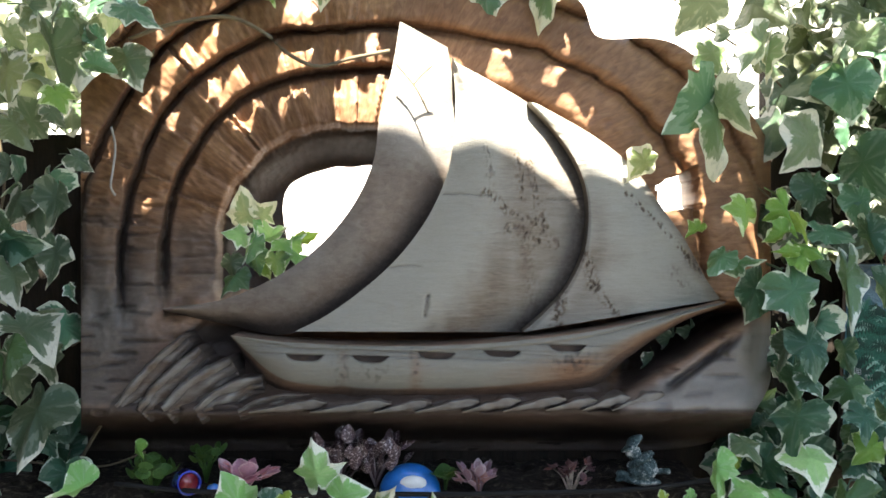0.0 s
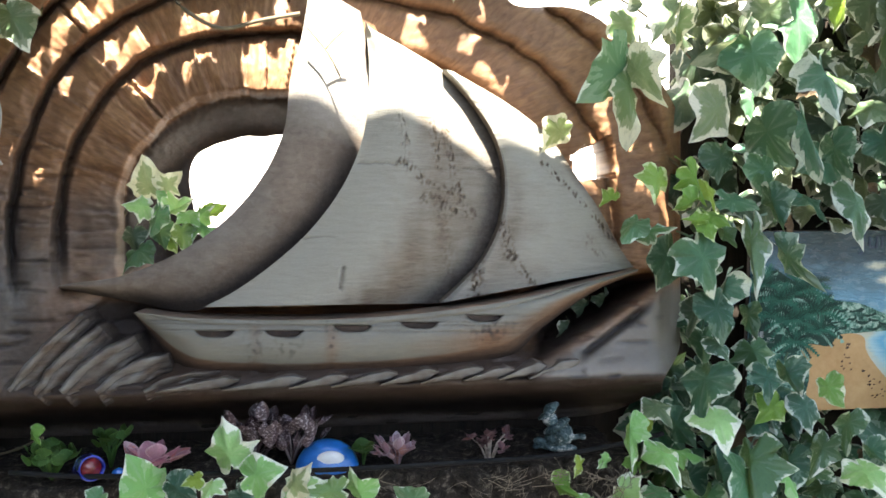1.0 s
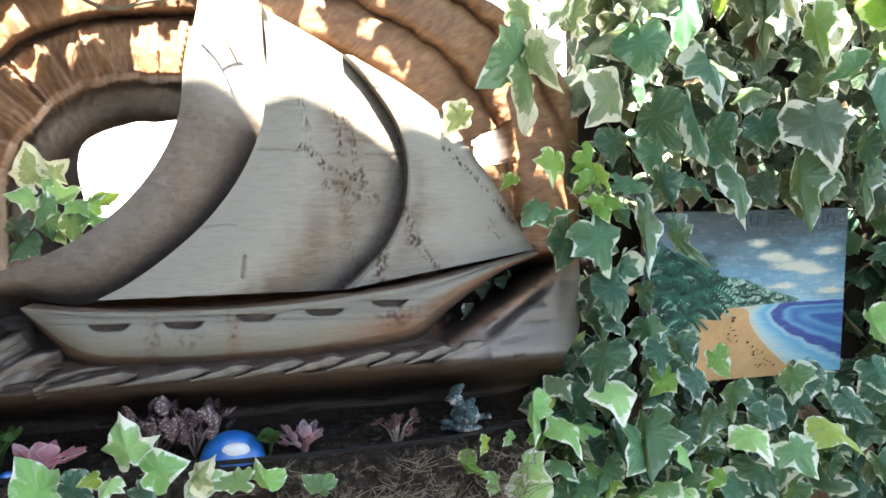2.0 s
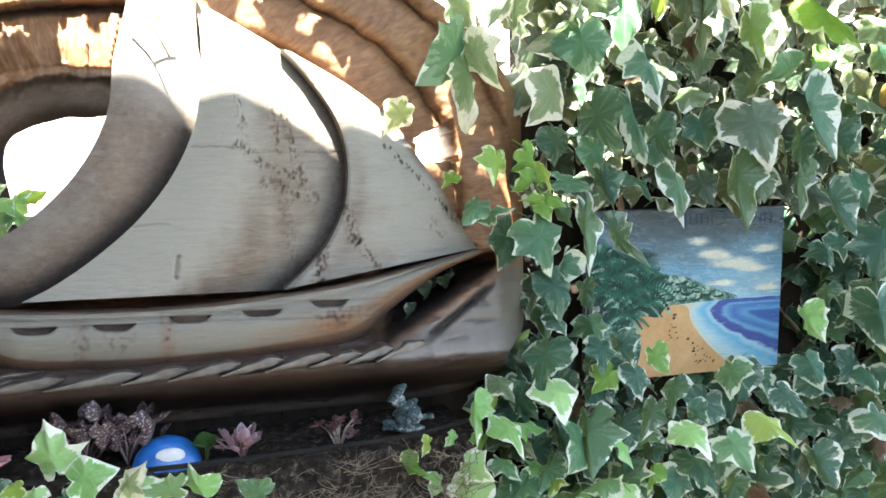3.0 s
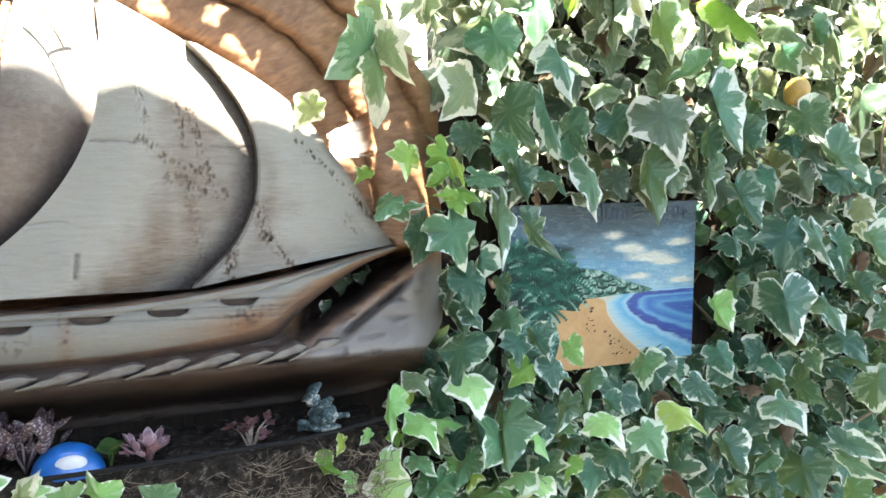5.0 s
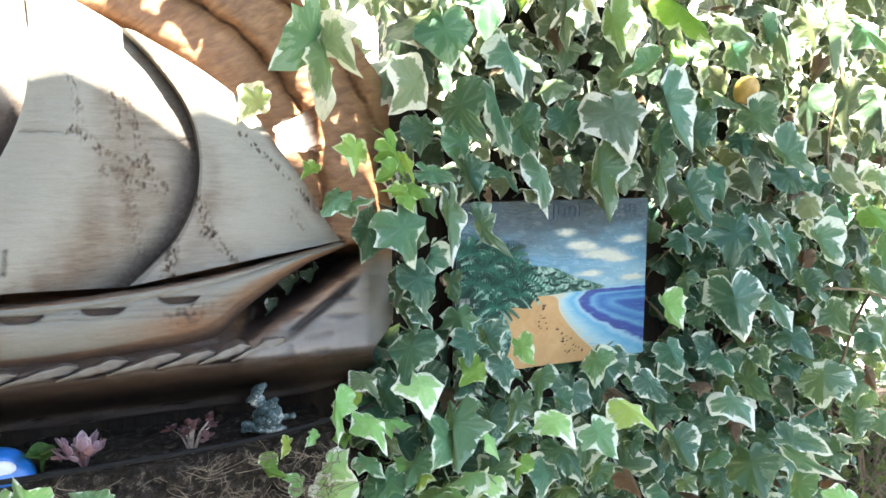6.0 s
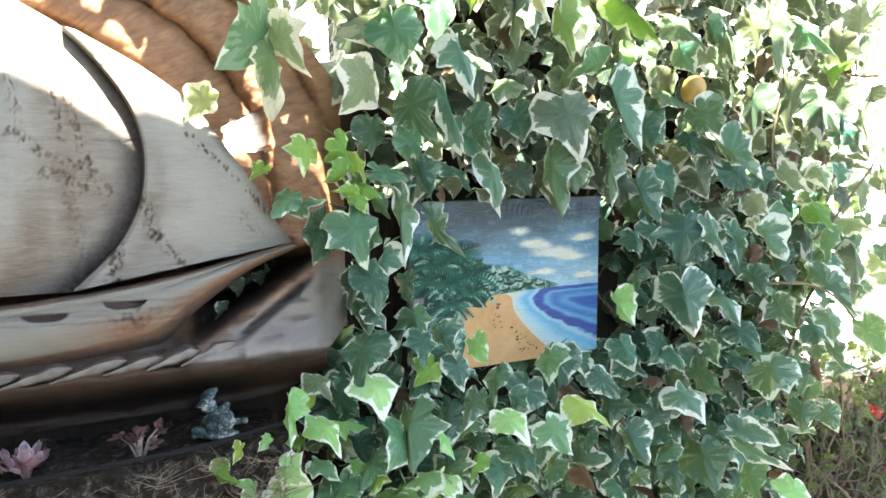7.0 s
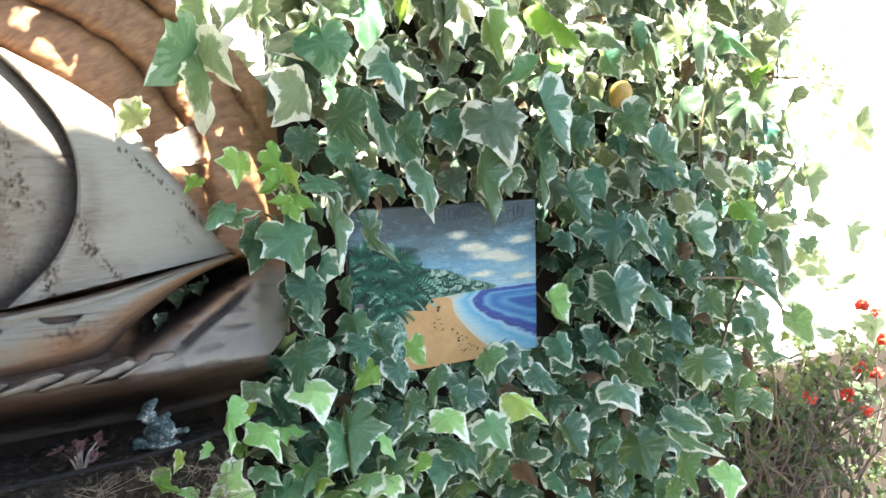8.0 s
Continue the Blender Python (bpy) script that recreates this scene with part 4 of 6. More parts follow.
OLD_HEDGE_B = [(1.263, 1.18, 1.421, 0.103, -3, -5, 30), (1.393, 1.18, 1.398, 0.087, 15, 21, 66), (1.138, 1.18, 1.322, 0.049, -7, 22, -34), (1.463, 1.19, 1.297, 0.071, 34, -11, -51), (1.412, 1.19, 1.18, 0.079, 51, 4, 42), (1.403, 1.19, 1.536, 0.118, 23, -29, 63), (0.565, 1.18, 1.254, 0.09, -16, 18, -43), (0.663, 1.19, 1.248, 0.06, 5, 15, 40), (0.696, 1.19, 1.254, 0.056, 27, -6, -32), (0.821, 1.2, 1.165, 0.074, -9, 24, -60), (0.843, 1.19, 1.115, 0.045, 47, 3, -35), (0.619, 1.16, 1.132, 0.115, 7, 21, -55), (0.708, 1.2, 1.105, 0.076, 8, 23, -48), (0.712, 1.2, 1.016, 0.091, 7, 21, -34)]
OLD_HEDGE_C = [(0.608, 1.25, 1.084, 0.111, 21, 4, -69), (0.811, 1.18, 1.005, 0.078, -11, 4, 47), (0.83, 1.18, 1.033, 0.089, 36, 10, 57), (0.782, 1.22, 1.044, 0.05, 8, 43, -4), (0.523, 1.24, 1.163, 0.066, 36, 13, -47), (1.099, 1.19, 1.186, 0.068, 24, 4, 22), (1.223, 1.2, 1.166, 0.062, -32, 26, 33), (1.291, 1.19, 1.108, 0.095, 45, 28, -53), (1.302, 1.18, 0.938, 0.107, 16, 29, -7), (1.238, 1.19, 0.95, 0.062, -45, 20, -47), (1.226, 1.19, 0.919, 0.082, 14, 27, 51), (1.33, 1.25, 0.842, 0.061, 13, 17, -42), (1.051, 1.24, 1.001, 0.054, 0, 19, -33), (1.068, 1.18, 0.91, 0.053, 32, 2, 45)]
OLD_HEDGE_D = [(0.932, 1.18, 0.977, 0.06, -17, 21, -38), (1.223, 1.18, 1.157, 0.056, 32, 12, 42), (0.628, 1.25, 1.397, 0.082, -12, -8, -61)]
NEW_HEDGE_A = [(1.065, 1.16, 1.285, 0.073, 27, 21, -45), (0.556, 1.16, 1.193, 0.078, 18, 27, 29), (0.743, 1.15, 1.236, 0.05, 29, 14, -32), (0.797, 1.15, 1.098, 0.08, 43, 25, 50), (0.419, 1.15, 1.183, 0.08, -2, 18, -65), (0.463, 1.16, 1.139, 0.077, 33, 26, 60), (0.402, 1.15, 1.079, 0.055, 53, 19, -20), (0.393, 1.18, 1.116, 0.028, -45, 24, 47), (0.363, 1.18, 1.051, 0.04, -21, 30, 32), (0.631, 1.2, 0.977, 0.054, 22, 23, 31), (0.952, 1.15, 1.102, 0.09, 54, 14, 53), (1.617, 1.2, 0.789, 0.088, 0, 16, 38)]
DEAD_HEDGE_A = [(1.453, 1.2, 1.491, 0.047, -18, 33, -47)]
SUN_SIDE_A = [(-0.694, 1.2, 1.855, 0.059, 29, -12, -53), (-0.594, 1.14, 1.826, 0.113, 19, -29, -60), (-0.684, 1.19, 1.801, 0.079, -3, 7, -58), (-0.667, 1.16, 1.702, 0.06, 30, 10, 25)]
GREEN_SIDE_A = [(-0.543, 1.15, 1.786, 0.046, 77, -1, -36), (-0.546, 1.18, 1.845, 0.043, 24, 4, 36), (-0.529, 1.18, 1.898, 0.052, -35, -2, -49)]
FRESH_SIDE_A = [(-0.593, 1.15, 1.746, 0.05, 20, 28, 12), (-0.481, 1.18, 1.196, 0.031, 18, 28, -54)]
# Deep shade at the side is put into these darker leaves.
OLIVE_SIDE_A = [(-0.572, 1.16, 1.644, 0.044, 55, -13, 47), (-0.69, 1.2, 1.641, 0.057, -18, 43, 52), (-0.626, 1.22, 1.602, 0.081, -8, 6, 52), (-0.646, 1.14, 1.389, 0.1, 35, 36, 48), (-0.664, 1.19, 1.394, 0.063, 102, 4, 62), (-0.612, 1.16, 1.275, 0.126, -22, 24, -54), (-0.679, 1.18, 1.474, 0.08, 6, 12, 53), (-0.681, 1.22, 1.592, 0.073, -18, -24, -54), (-0.649, 1.24, 1.733, 0.04, 40, -11, 7), (-0.674, 1.24, 1.583, 0.081, 8, 8, -46), (-0.643, 1.25, 1.512, 0.084, -9, -1, 53), (-0.677, 1.23, 1.501, 0.079, -3, -13, -56), (-0.704, 1.23, 1.317, 0.097, 7, -25, -54), (-0.636, 1.22, 1.336, 0.064, 5, 14, -48)]
CREAM_SIDE_A = [(-0.585, 1.19, 1.877, 0.042, -58, -6, -12), (-0.502, 1.16, 1.878, 0.079, 68, -3, 62), (-0.697, 1.19, 1.514, 0.067, 110, 46, -72), (-0.584, 1.18, 1.441, 0.033, 21, 26, -60)]
NEW_SIDE_A = [(-0.535, 1.15, 1.147, 0.073, -74, 14, 54)]
FRESH_HOLE_A = [(-0.325, 1.35, 1.483, 0.046, 24, 6, 56), (-0.255, 1.35, 1.514, 0.037, 114, 1, -43)]
OLD_HOLE_A = [(-0.356, 1.32, 1.463, 0.071, -35, 30, -59)]
GREEN_HOLE_A = [(-0.324, 1.31, 1.521, 0.051, -17, -7, -53), (-0.334, 1.33, 1.497, 0.048, 13, -3, -21), (-0.294, 1.32, 1.491, 0.047, 11, 5, -25)]
CREAM_TOP_A = [(0.073, 1.28, 1.954, 0.083, 8, -18, -39)]
PALE_TOP_A = [(0.184, 1.28, 1.963, 0.102, -14, 17, -56), (-0.211, 1.28, 1.963, 0.069, 0, 32, 40), (0.34, 1.24, 1.654, 0.061, -42, 3, 43)]
OLIVE_TOP_A = [(-0.651, 1.2, 1.897, 0.059, -18, 20, -44)]
FRESH_TOP_A = [(-0.283, 1.2, 1.915, 0.035, 32, 20, 53)]
PALE_HOLE_A = [(-0.347, 1.34, 1.548, 0.067, -167, 10, 19), (-0.326, 1.33, 1.556, 0.044, 133, 13, -7)]
NEW_HOLE_A = [(-0.346, 1.32, 1.525, 0.044, -95, -9, -23), (-0.312, 1.32, 1.519, 0.047, 116, 14, -32), (-0.29, 1.33, 1.514, 0.038, 45, 33, 31), (-0.272, 1.34, 1.506, 0.037, 129, 18, 31), (-0.268, 1.33, 1.496, 0.059, 49, 54, 51), (-0.318, 1.34, 1.541, 0.05, -37, 30, 54)]
OLIVE_HOLE_A = [(-0.368, 1.31, 1.486, 0.04, 5, -5, -26)]
NEW_LOW_A = [(-0.3, 1.12, 1.106, 0.072, -157, 14, -14), (-0.183, 1.11, 1.153, 0.071, -169, 14, 29), (-0.158, 1.09, 1.14, 0.057, 98, 15, 8), (-0.206, 1.1, 1.132, 0.038, -33, 19, -38), (-0.074, 1.12, 1.125, 0.06, -48, 14, -37), (0.002, 1.1, 1.099, 0.053, -155, 28, 40)]
CREAM_LOW_A = [(-0.27, 1.12, 1.125, 0.056, 48, 11, -34), (-0.172, 1.09, 1.12, 0.039, 43, -3, -38)]
FRESH_LOW_A = [(-0.228, 1.12, 1.131, 0.029, -77, 13, -27)]
PALE_LOW_A = [(-0.099, 1.08, 1.122, 0.052, 140, 27, 42)]
GREEN_LOW_A = [(-0.028, 1.09, 1.115, 0.056, -95, 5, 53), (0.083, 1.09, 1.092, 0.047, -120, 22, 44), (-0.361, 1.11, 1.117, 0.036, -55, 14, 10)]
FLOWERS = [(2.05, 0.848), (2.254, 0.802), (2.46, 0.774), (2.561, 0.698), (2.55, 1.059), (2.635, 1.018), (2.532, 0.855), (2.621, 0.817), (2.665, 0.93), (1.878, 0.607)]


YARD = Vector((0.1, 0.0, 1.48))


def hang(parent, rows, meshes, seed):
    """Leaves that face the open yard, each from its foot."""
    r = random.Random(seed)
    for x, y, z, size, swing, lift, turn in rows:
        p = Vector((x, y, z))
        n = (YARD - p).normalized()
        right = Vector((0, 0, 1)).cross(n).normalized()
        facing = Matrix((right, n.cross(right), n)).transposed().to_4x4()
        tilt = Matrix.Rotation(radians(swing), 4, "Z") @ Matrix.Rotation(radians(-lift), 4, "X") @ Matrix.Rotation(radians(min(35, max(-35, turn))), 4, "Y")
        slim = min(1.0, math.cos(radians(turn)) / math.cos(radians(35)))
        put_leaf(parent, r.choice(meshes), Matrix.Translation(p) @ facing @ tilt @ Matrix.Diagonal((size * slim, size, size, 1)))


ivy_right = tagged(new("ivy_hedge"), "dense variegated ivy climbing over the dark board backing", "ivy")
ivy_left = tagged(new("ivy_hedge"), "variegated ivy hanging beside the carved panel", "ivy")
ivy_low = tagged(new("ivy_shoot"), "young variegated ivy shoots along the planter", "ivy")
ivy_hole = tagged(new("ivy_shoot"), "pale variegated ivy sprig in the arch opening", "ivy")
ivy_top = tagged(new("ivy_fringe"), "variegated ivy hanging over the top of the panel", "ivy")
hang(ivy_right, GREEN_HEDGE_A, GREEN_LEAVES, 1)
hang(ivy_right, GREEN_HEDGE_B, GREEN_LEAVES, 2)
hang(ivy_right, PALE_HEDGE_A, PALE_LEAVES, 3)
hang(ivy_right, SUN_HEDGE_A, SUN_LEAVES, 4)
hang(ivy_right, SUN_HEDGE_B, SUN_LEAVES, 5)
hang(ivy_right, OLIVE_HEDGE_A, OLIVE_LEAVES, 6)
hang(ivy_right, OLIVE_HEDGE_B, OLIVE_LEAVES, 7)
hang(ivy_right, CREAM_HEDGE_A, CREAM_LEAVES, 8)
hang(ivy_right, CREAM_HEDGE_B, CREAM_LEAVES, 9)
hang(ivy_right, CREAM_HEDGE_C, CREAM_LEAVES, 10)
hang(ivy_right, FRESH_HEDGE_A, FRESH_LEAVES, 11)
hang(ivy_right, FRESH_HEDGE_B, FRESH_LEAVES, 12)
hang(ivy_right, OLD_HEDGE_A, OLD_LEAVES, 13)
hang(ivy_right, OLD_HEDGE_B, OLD_LEAVES, 14)
hang(ivy_right, OLD_HEDGE_C, OLD_LEAVES, 15)
hang(ivy_right, OLD_HEDGE_D, OLD_LEAVES, 16)
hang(ivy_right, NEW_HEDGE_A, NEW_LEAVES, 17)
hang(ivy_right, DEAD_HEDGE_A, DEAD_LEAVES, 18)
hang(ivy_left, SUN_SIDE_A, SUN_LEAVES, 19)
hang(ivy_left, GREEN_SIDE_A, GREEN_LEAVES, 20)
hang(ivy_left, FRESH_SIDE_A, FRESH_LEAVES, 21)
hang(ivy_left, OLIVE_SIDE_A, OLIVE_LEAVES, 22)
hang(ivy_left, CREAM_SIDE_A, CREAM_LEAVES, 23)
hang(ivy_left, NEW_SIDE_A, NEW_LEAVES, 24)
hang(ivy_hole, FRESH_HOLE_A, FRESH_LEAVES, 25)
hang(ivy_hole, OLD_HOLE_A, OLD_LEAVES, 26)
hang(ivy_hole, GREEN_HOLE_A, GREEN_LEAVES, 27)
hang(ivy_top, CREAM_TOP_A, CREAM_LEAVES, 28)
hang(ivy_top, PALE_TOP_A, PALE_LEAVES, 29)
hang(ivy_top, OLIVE_TOP_A, OLIVE_LEAVES, 30)
hang(ivy_top, FRESH_TOP_A, FRESH_LEAVES, 31)
hang(ivy_hole, PALE_HOLE_A, PALE_LEAVES, 32)
hang(ivy_hole, NEW_HOLE_A, NEW_LEAVES, 33)
hang(ivy_hole, OLIVE_HOLE_A, OLIVE_LEAVES, 34)
hang(ivy_low, NEW_LOW_A, NEW_LEAVES, 35)
hang(ivy_low, CREAM_LOW_A, CREAM_LEAVES, 36)
hang(ivy_low, FRESH_LOW_A, FRESH_LEAVES, 37)
hang(ivy_low, PALE_LOW_A, PALE_LEAVES, 38)
hang(ivy_low, GREEN_LOW_A, GREEN_LEAVES, 39)

SIGN = (0.712, 1.168, 1.135, 1.475)
SW, SH = SIGN[1] - SIGN[0], SIGN[3] - SIGN[2]


def scatter(r, x0, x1, z0, z1, step, y_lo, y_hi, keep, size=(0.06, 0.11)):
    """Leaf places over a stretch of hedge, on a jittered grid, hanging like shingles."""
    out = []
    z = z0
    while z < z1:
        x = x0 + r.uniform(0, step)
        while x < x1:
            px, pz = x + r.uniform(-0.4, 0.4) * step, z + r.uniform(-0.4, 0.4) * step
            if keep(px, pz):
                out.append((px, r.uniform(y_lo, y_hi), pz, r.uniform(*size), r.gauss(6, 30), r.uniform(-35, 60) + (20 if pz < 1.25 else 0), -14 * px + r.gauss(0, 50)))
            x += step
        z += step
    return out


def merged_leaves(name, rows, meshes, seed):
    r = random.Random(seed)
    data = []
    for me in meshes:
        co = np.zeros(len(me.vertices) * 3, np.float32)
        me.vertices.foreach_get("co", co)
        sets = {}
        for key in ("edge", "vein"):
            buf = np.zeros(len(me.vertices), np.float32)
            me.attributes[key].data.foreach_get("value", buf)
            sets[key] = buf
        buf = np.zeros(len(me.vertices) * 3, np.float32)
        me.attributes["flat"].data.foreach_get("vector", buf)
        sets["flat"] = buf.reshape(-1, 3)
        data.append((np.c_[co.reshape(-1, 3), np.ones(len(me.vertices))], [tuple(p.vertices) for p in me.polygons], sets))
    verts, faces, at, n = [], [], {"edge": [], "vein": [], "flat": []}, 0
    for row in rows:
        co, fs, sets = r.choice(data)
        verts.append((co @ np.array(leaf_pose(*row)).T)[:, :3])
        faces += [tuple(i + n for i in f) for f in fs]
        n += len(co)
        for key in at:
            at[key].append(sets[key])
    at = {k: np.concatenate(v) for k, v in at.items()}
    return mesh_of(name, np.vstack(verts), faces, meshes[0].materials[0], True, at)


def off_sign(x, z):
    """Whether a leaf leaves the sign free: ivy laps over its top and its lower corner only."""
    u, v = (x - SIGN[0] + 0.055) / SW, (z - SIGN[2] - 0.03) / SH
    return not (-0.08 < u < 1.26 and -0.08 < v < 0.92) or (u < 0.2 and v < 0.25)


def right_shape(x, z):
    """The hedge's silhouette: it starts beside the panel, thins towards its far end, and is bare before the sign."""
    if z > 1.6 and x < 0.62 + 0.25 * (1.9 - z):
        return False
    return x > np.interp(z, [0.5, 1.12, 1.2, 1.42, 1.5, 1.7], [0.48, 0.52, 0.57, 0.58, 0.58, 0.56]) and x < np.interp(z, [0.6, 1.0, 1.25, 1.5, 1.8], [1.66, 1.84, 1.97, 2.04, 2.1]) + 0.14 * noise.noise((z * 5, 2.0, 0)) and off_sign(x, z)


rr = random.Random(21)
# Higher leaves take sunny and olive copies, so their colour carries light.
for row in scatter(rr, 0.46, 2.15, 0.75, 2.0, 0.094, 1.2, 1.29, right_shape, (0.05, 0.09)):
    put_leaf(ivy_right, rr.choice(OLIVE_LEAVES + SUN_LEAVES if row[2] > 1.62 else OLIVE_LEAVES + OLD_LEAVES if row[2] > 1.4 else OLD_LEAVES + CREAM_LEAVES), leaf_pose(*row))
back_rows = scatter(rr, 0.5, 2.05, 0.3, 2.15, 0.06, 1.27, 1.36, right_shape, (0.045, 0.085)) + scatter(rr, 0.5, 2.0, 0.6, 2.1, 0.056, 1.35, 1.43, right_shape, (0.05, 0.09))
sunny_rows = scatter(rr, 1.0, 2.05, 1.55, 2.2, 0.1, 1.2, 1.34, right_shape, (0.05, 0.09))
back_rows += scatter(rr, 0.5, 2.0, 2.0, 2.2, 0.075, 1.26, 1.4, right_shape, (0.07, 0.12))
back_rows += scatter(rr, 0.4, 0.9, 1.72, 2.2, 0.07, 1.3, 1.42, lambda x, z: x > 0.4 + 0.35 * (1.95 - z), (0.07, 0.11))
far_rows = scatter(rr, 1.85, 3.4, 1.0, 2.4, 0.085, 1.3, 1.8, lambda x, z: noise.noise((x * 4, z * 3, 5.0)) > -0.35 + 0.5 * (x - 1.95) - 0.3 * (z - 1.4) and rr.random() < 0.7, (0.06, 0.1))
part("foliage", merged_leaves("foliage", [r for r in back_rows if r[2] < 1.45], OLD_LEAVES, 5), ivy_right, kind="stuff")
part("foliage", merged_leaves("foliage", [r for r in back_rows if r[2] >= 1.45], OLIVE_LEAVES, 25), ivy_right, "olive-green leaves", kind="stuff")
part("foliage", merged_leaves("foliage", far_rows + sunny_rows, SUN_LEAVES, 15), ivy_right, "yellow-green leaves with sunlight put in their colour", kind="stuff")


def left_shape(x, z):
    return x < -0.63 + 0.04 * noise.noise((z * 6, 0.5, 0)) - (0.0 if z < 1.75 else -0.12)


left_rows = scatter(rr, -0.9, -0.5, 0.6, 2.25, 0.085, 1.18, 1.28, left_shape, (0.055, 0.1)) + [r for r in scatter(rr, -0.9, -0.5, 0.6, 2.25, 0.06, 1.34, 1.42, left_shape, (0.07, 0.11)) if not 1.24 < r[2] < 1.7]
# Split by height: the upper leaves wear the sunlit colour.
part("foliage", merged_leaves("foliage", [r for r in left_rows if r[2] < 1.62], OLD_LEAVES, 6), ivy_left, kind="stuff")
part("foliage", merged_leaves("foliage", [r for r in left_rows if r[2] >= 1.62], SUN_LEAVES, 16), ivy_left, "yellow-green leaves with sunlight put in their colour", kind="stuff")


def sail_line(x):
    """Height under which the overhang must leave the sun to the sails."""
    return np.interp(x, [-0.2, -0.07, 0.015, 0.15, 0.25, 0.32, 0.36, 0.5], [1.98, 2.02, 1.98, 1.91, 1.84, 1.76, 1.69, 1.63])


# Openings in the overhang that let the sun on to the rings: place, height, half width and half height.
SUN_GAPS = [(-0.48, 1.91, 0.045, 0.05), (-0.42, 1.98, 0.05, 0.06), (-0.34, 1.93, 0.06, 0.07), (-0.22, 1.96, 0.04, 0.04)]


def top_shape(x, p):
    """The unseen mass of ivy added above the arch for its shade, in the sun's slant: open where the sun reaches the
    sails, gappy elsewhere.
    """
    if x < -0.45 and p < 1.78 or x > 0.5 and p < 1.7 or -0.2 < x < 0.64 and p < sail_line(x):
        return False
    if -0.62 < x <= -0.15:
        shade_to = np.interp(x, [-0.6, -0.5, -0.4, -0.32, -0.29, -0.15], [1.98, 1.84, 1.82, 1.82, 1.96, 2.02])
        if any(abs(x - gx + 0.5 * (p - gp)) < w and abs(p - gp) < h for gx, gp, w, h in SUN_GAPS):
            return False
        return p < shade_to and noise.noise((x * 8, p * 8, 1.0)) > -0.6 or p >= shade_to and noise.noise((x * 6, p * 6, 2.0)) > -0.12
    if x < -0.58 or x > 0.66:
        return noise.noise((x * 7, p * 7, 4.0)) > (0.3 if x < 0 else 0.14)
    return noise.noise((x * 8, p * 8, 1.0)) > (-0.08 if x > 0.4 else -0.48 if x > -0.2 else -0.1)


# Unseen overhead leaves, added to shade panel and hedge.
overhead_shade_rows = []
for x, y, p, *rest in scatter(rr, -1.05, -0.12, 1.7, 2.15, 0.048, 1.0, 1.12, top_shape, (0.07, 0.11)) + scatter(rr, -0.12, 0.64, 1.64, 2.15, 0.048, 1.0, 1.12, top_shape, (0.075, 0.11)) + scatter(rr, 0.66, 1.9, 1.7, 2.25, 0.065, 1.0, 1.1, top_shape, (0.075, 0.11)):
    overhead_shade_rows.append((x, y, p + (1.25 - y) * TAN_SUN, *rest))
part("foliage", merged_leaves("foliage", overhead_shade_rows[::2], OLD_LEAVES, 7), ivy_top, kind="stuff")
part("foliage", merged_leaves("foliage", overhead_shade_rows[1::2], SUN_LEAVES, 17), ivy_top, "yellow-green leaves with sunlight put in their colour", kind="stuff")
low_rows = scatter(rr, 0.4, 0.78, 0.6, 1.1, 0.07, 1.12, 1.2, lambda x, z: z < 1.0 + 1.2 * (x - 0.38), (0.05, 0.08)) + scatter(rr, -0.75, -0.5, 0.9, 1.14, 0.08, 1.1, 1.18, lambda x, z: True, (0.06, 0.1))
part("foliage", merged_leaves("foliage", low_rows[::2], GREEN_LEAVES, 8), ivy_low, kind="stuff")
part("foliage", merged_leaves("foliage", low_rows[1::2], NEW_LEAVES, 18), ivy_low, "bright young leaves", kind="stuff")


for row in scatter(rr, 0.55, 1.95, 0.8, 2.0, 0.17, 1.22, 1.3, right_shape, (0.035, 0.06)):
    put_leaf(ivy_right, rr.choice(DEAD_LEAVES), leaf_pose(*row))

hanging = [(*grid_to_world(gx, gy, 1.3), w, a) for gx, gy, w, a in ((1185, 605, 0.045, 15), (1150, 642, 0.035, -10), (1222, 590, 0.04, 30))]
for x, y, z, w, a in hanging:
    put_leaf(ivy_right, OLIVE_LEAVES[3], leaf_pose(x, y + 0.012, z, 0.95 * w, a, -35, 40))


def vines(parent, count, x0, x1, z0, z1, y0, y1, seed):
    r = random.Random(seed)
    for _ in range(count):
        x, z, y = r.uniform(x0, x1), r.uniform(z0, z1), r.uniform(y0, y1)
        pts, a = [], r.uniform(-1.2, 1.2) + math.pi / 2 * r.choice((1, 1, 0))
        for _k in range(7):
            pts.append((x, y, z))
            a += r.uniform(-0.35, 0.35)
            x, z, y = x + 0.07 * math.cos(a), z + 0.07 * math.sin(a), y + r.uniform(-0.015, 0.015)
        v, f = tube_data(spline(pts, 18), r.uniform(0.0016, 0.004), 5)
        part("stem", mesh_of("stem", v, f, M_STEM), parent)


vines(ivy_right, 26, 0.6, 1.9, 0.8, 1.8, 1.375, 1.42, 3)
vines(ivy_right, 9, 1.25, 1.9, 0.8, 1.8, 1.2, 1.3, 5)
vines(ivy_left, 8, -1.0, -0.68, 1.0, 1.8, 1.25, 1.4, 4)
# A long bare runner across the top of the rings, and a dry tendril on the plank.
runner = grid_to_world(*np.array([(228, 70), (300, 44), (400, 30), (470, 60), (505, 92), (560, 118), (620, 104), (690, 90)]).T, 1.235)
part("stem", mesh_of("stem", *tube_data(spline(runner, 40), 0.0032, 6), M_STEM), ivy_top, "bare brown runner")
tendril = grid_to_world(*np.array([(197, 225), (204, 260), (200, 300), (196, 330), (204, 346)]).T, 1.252)
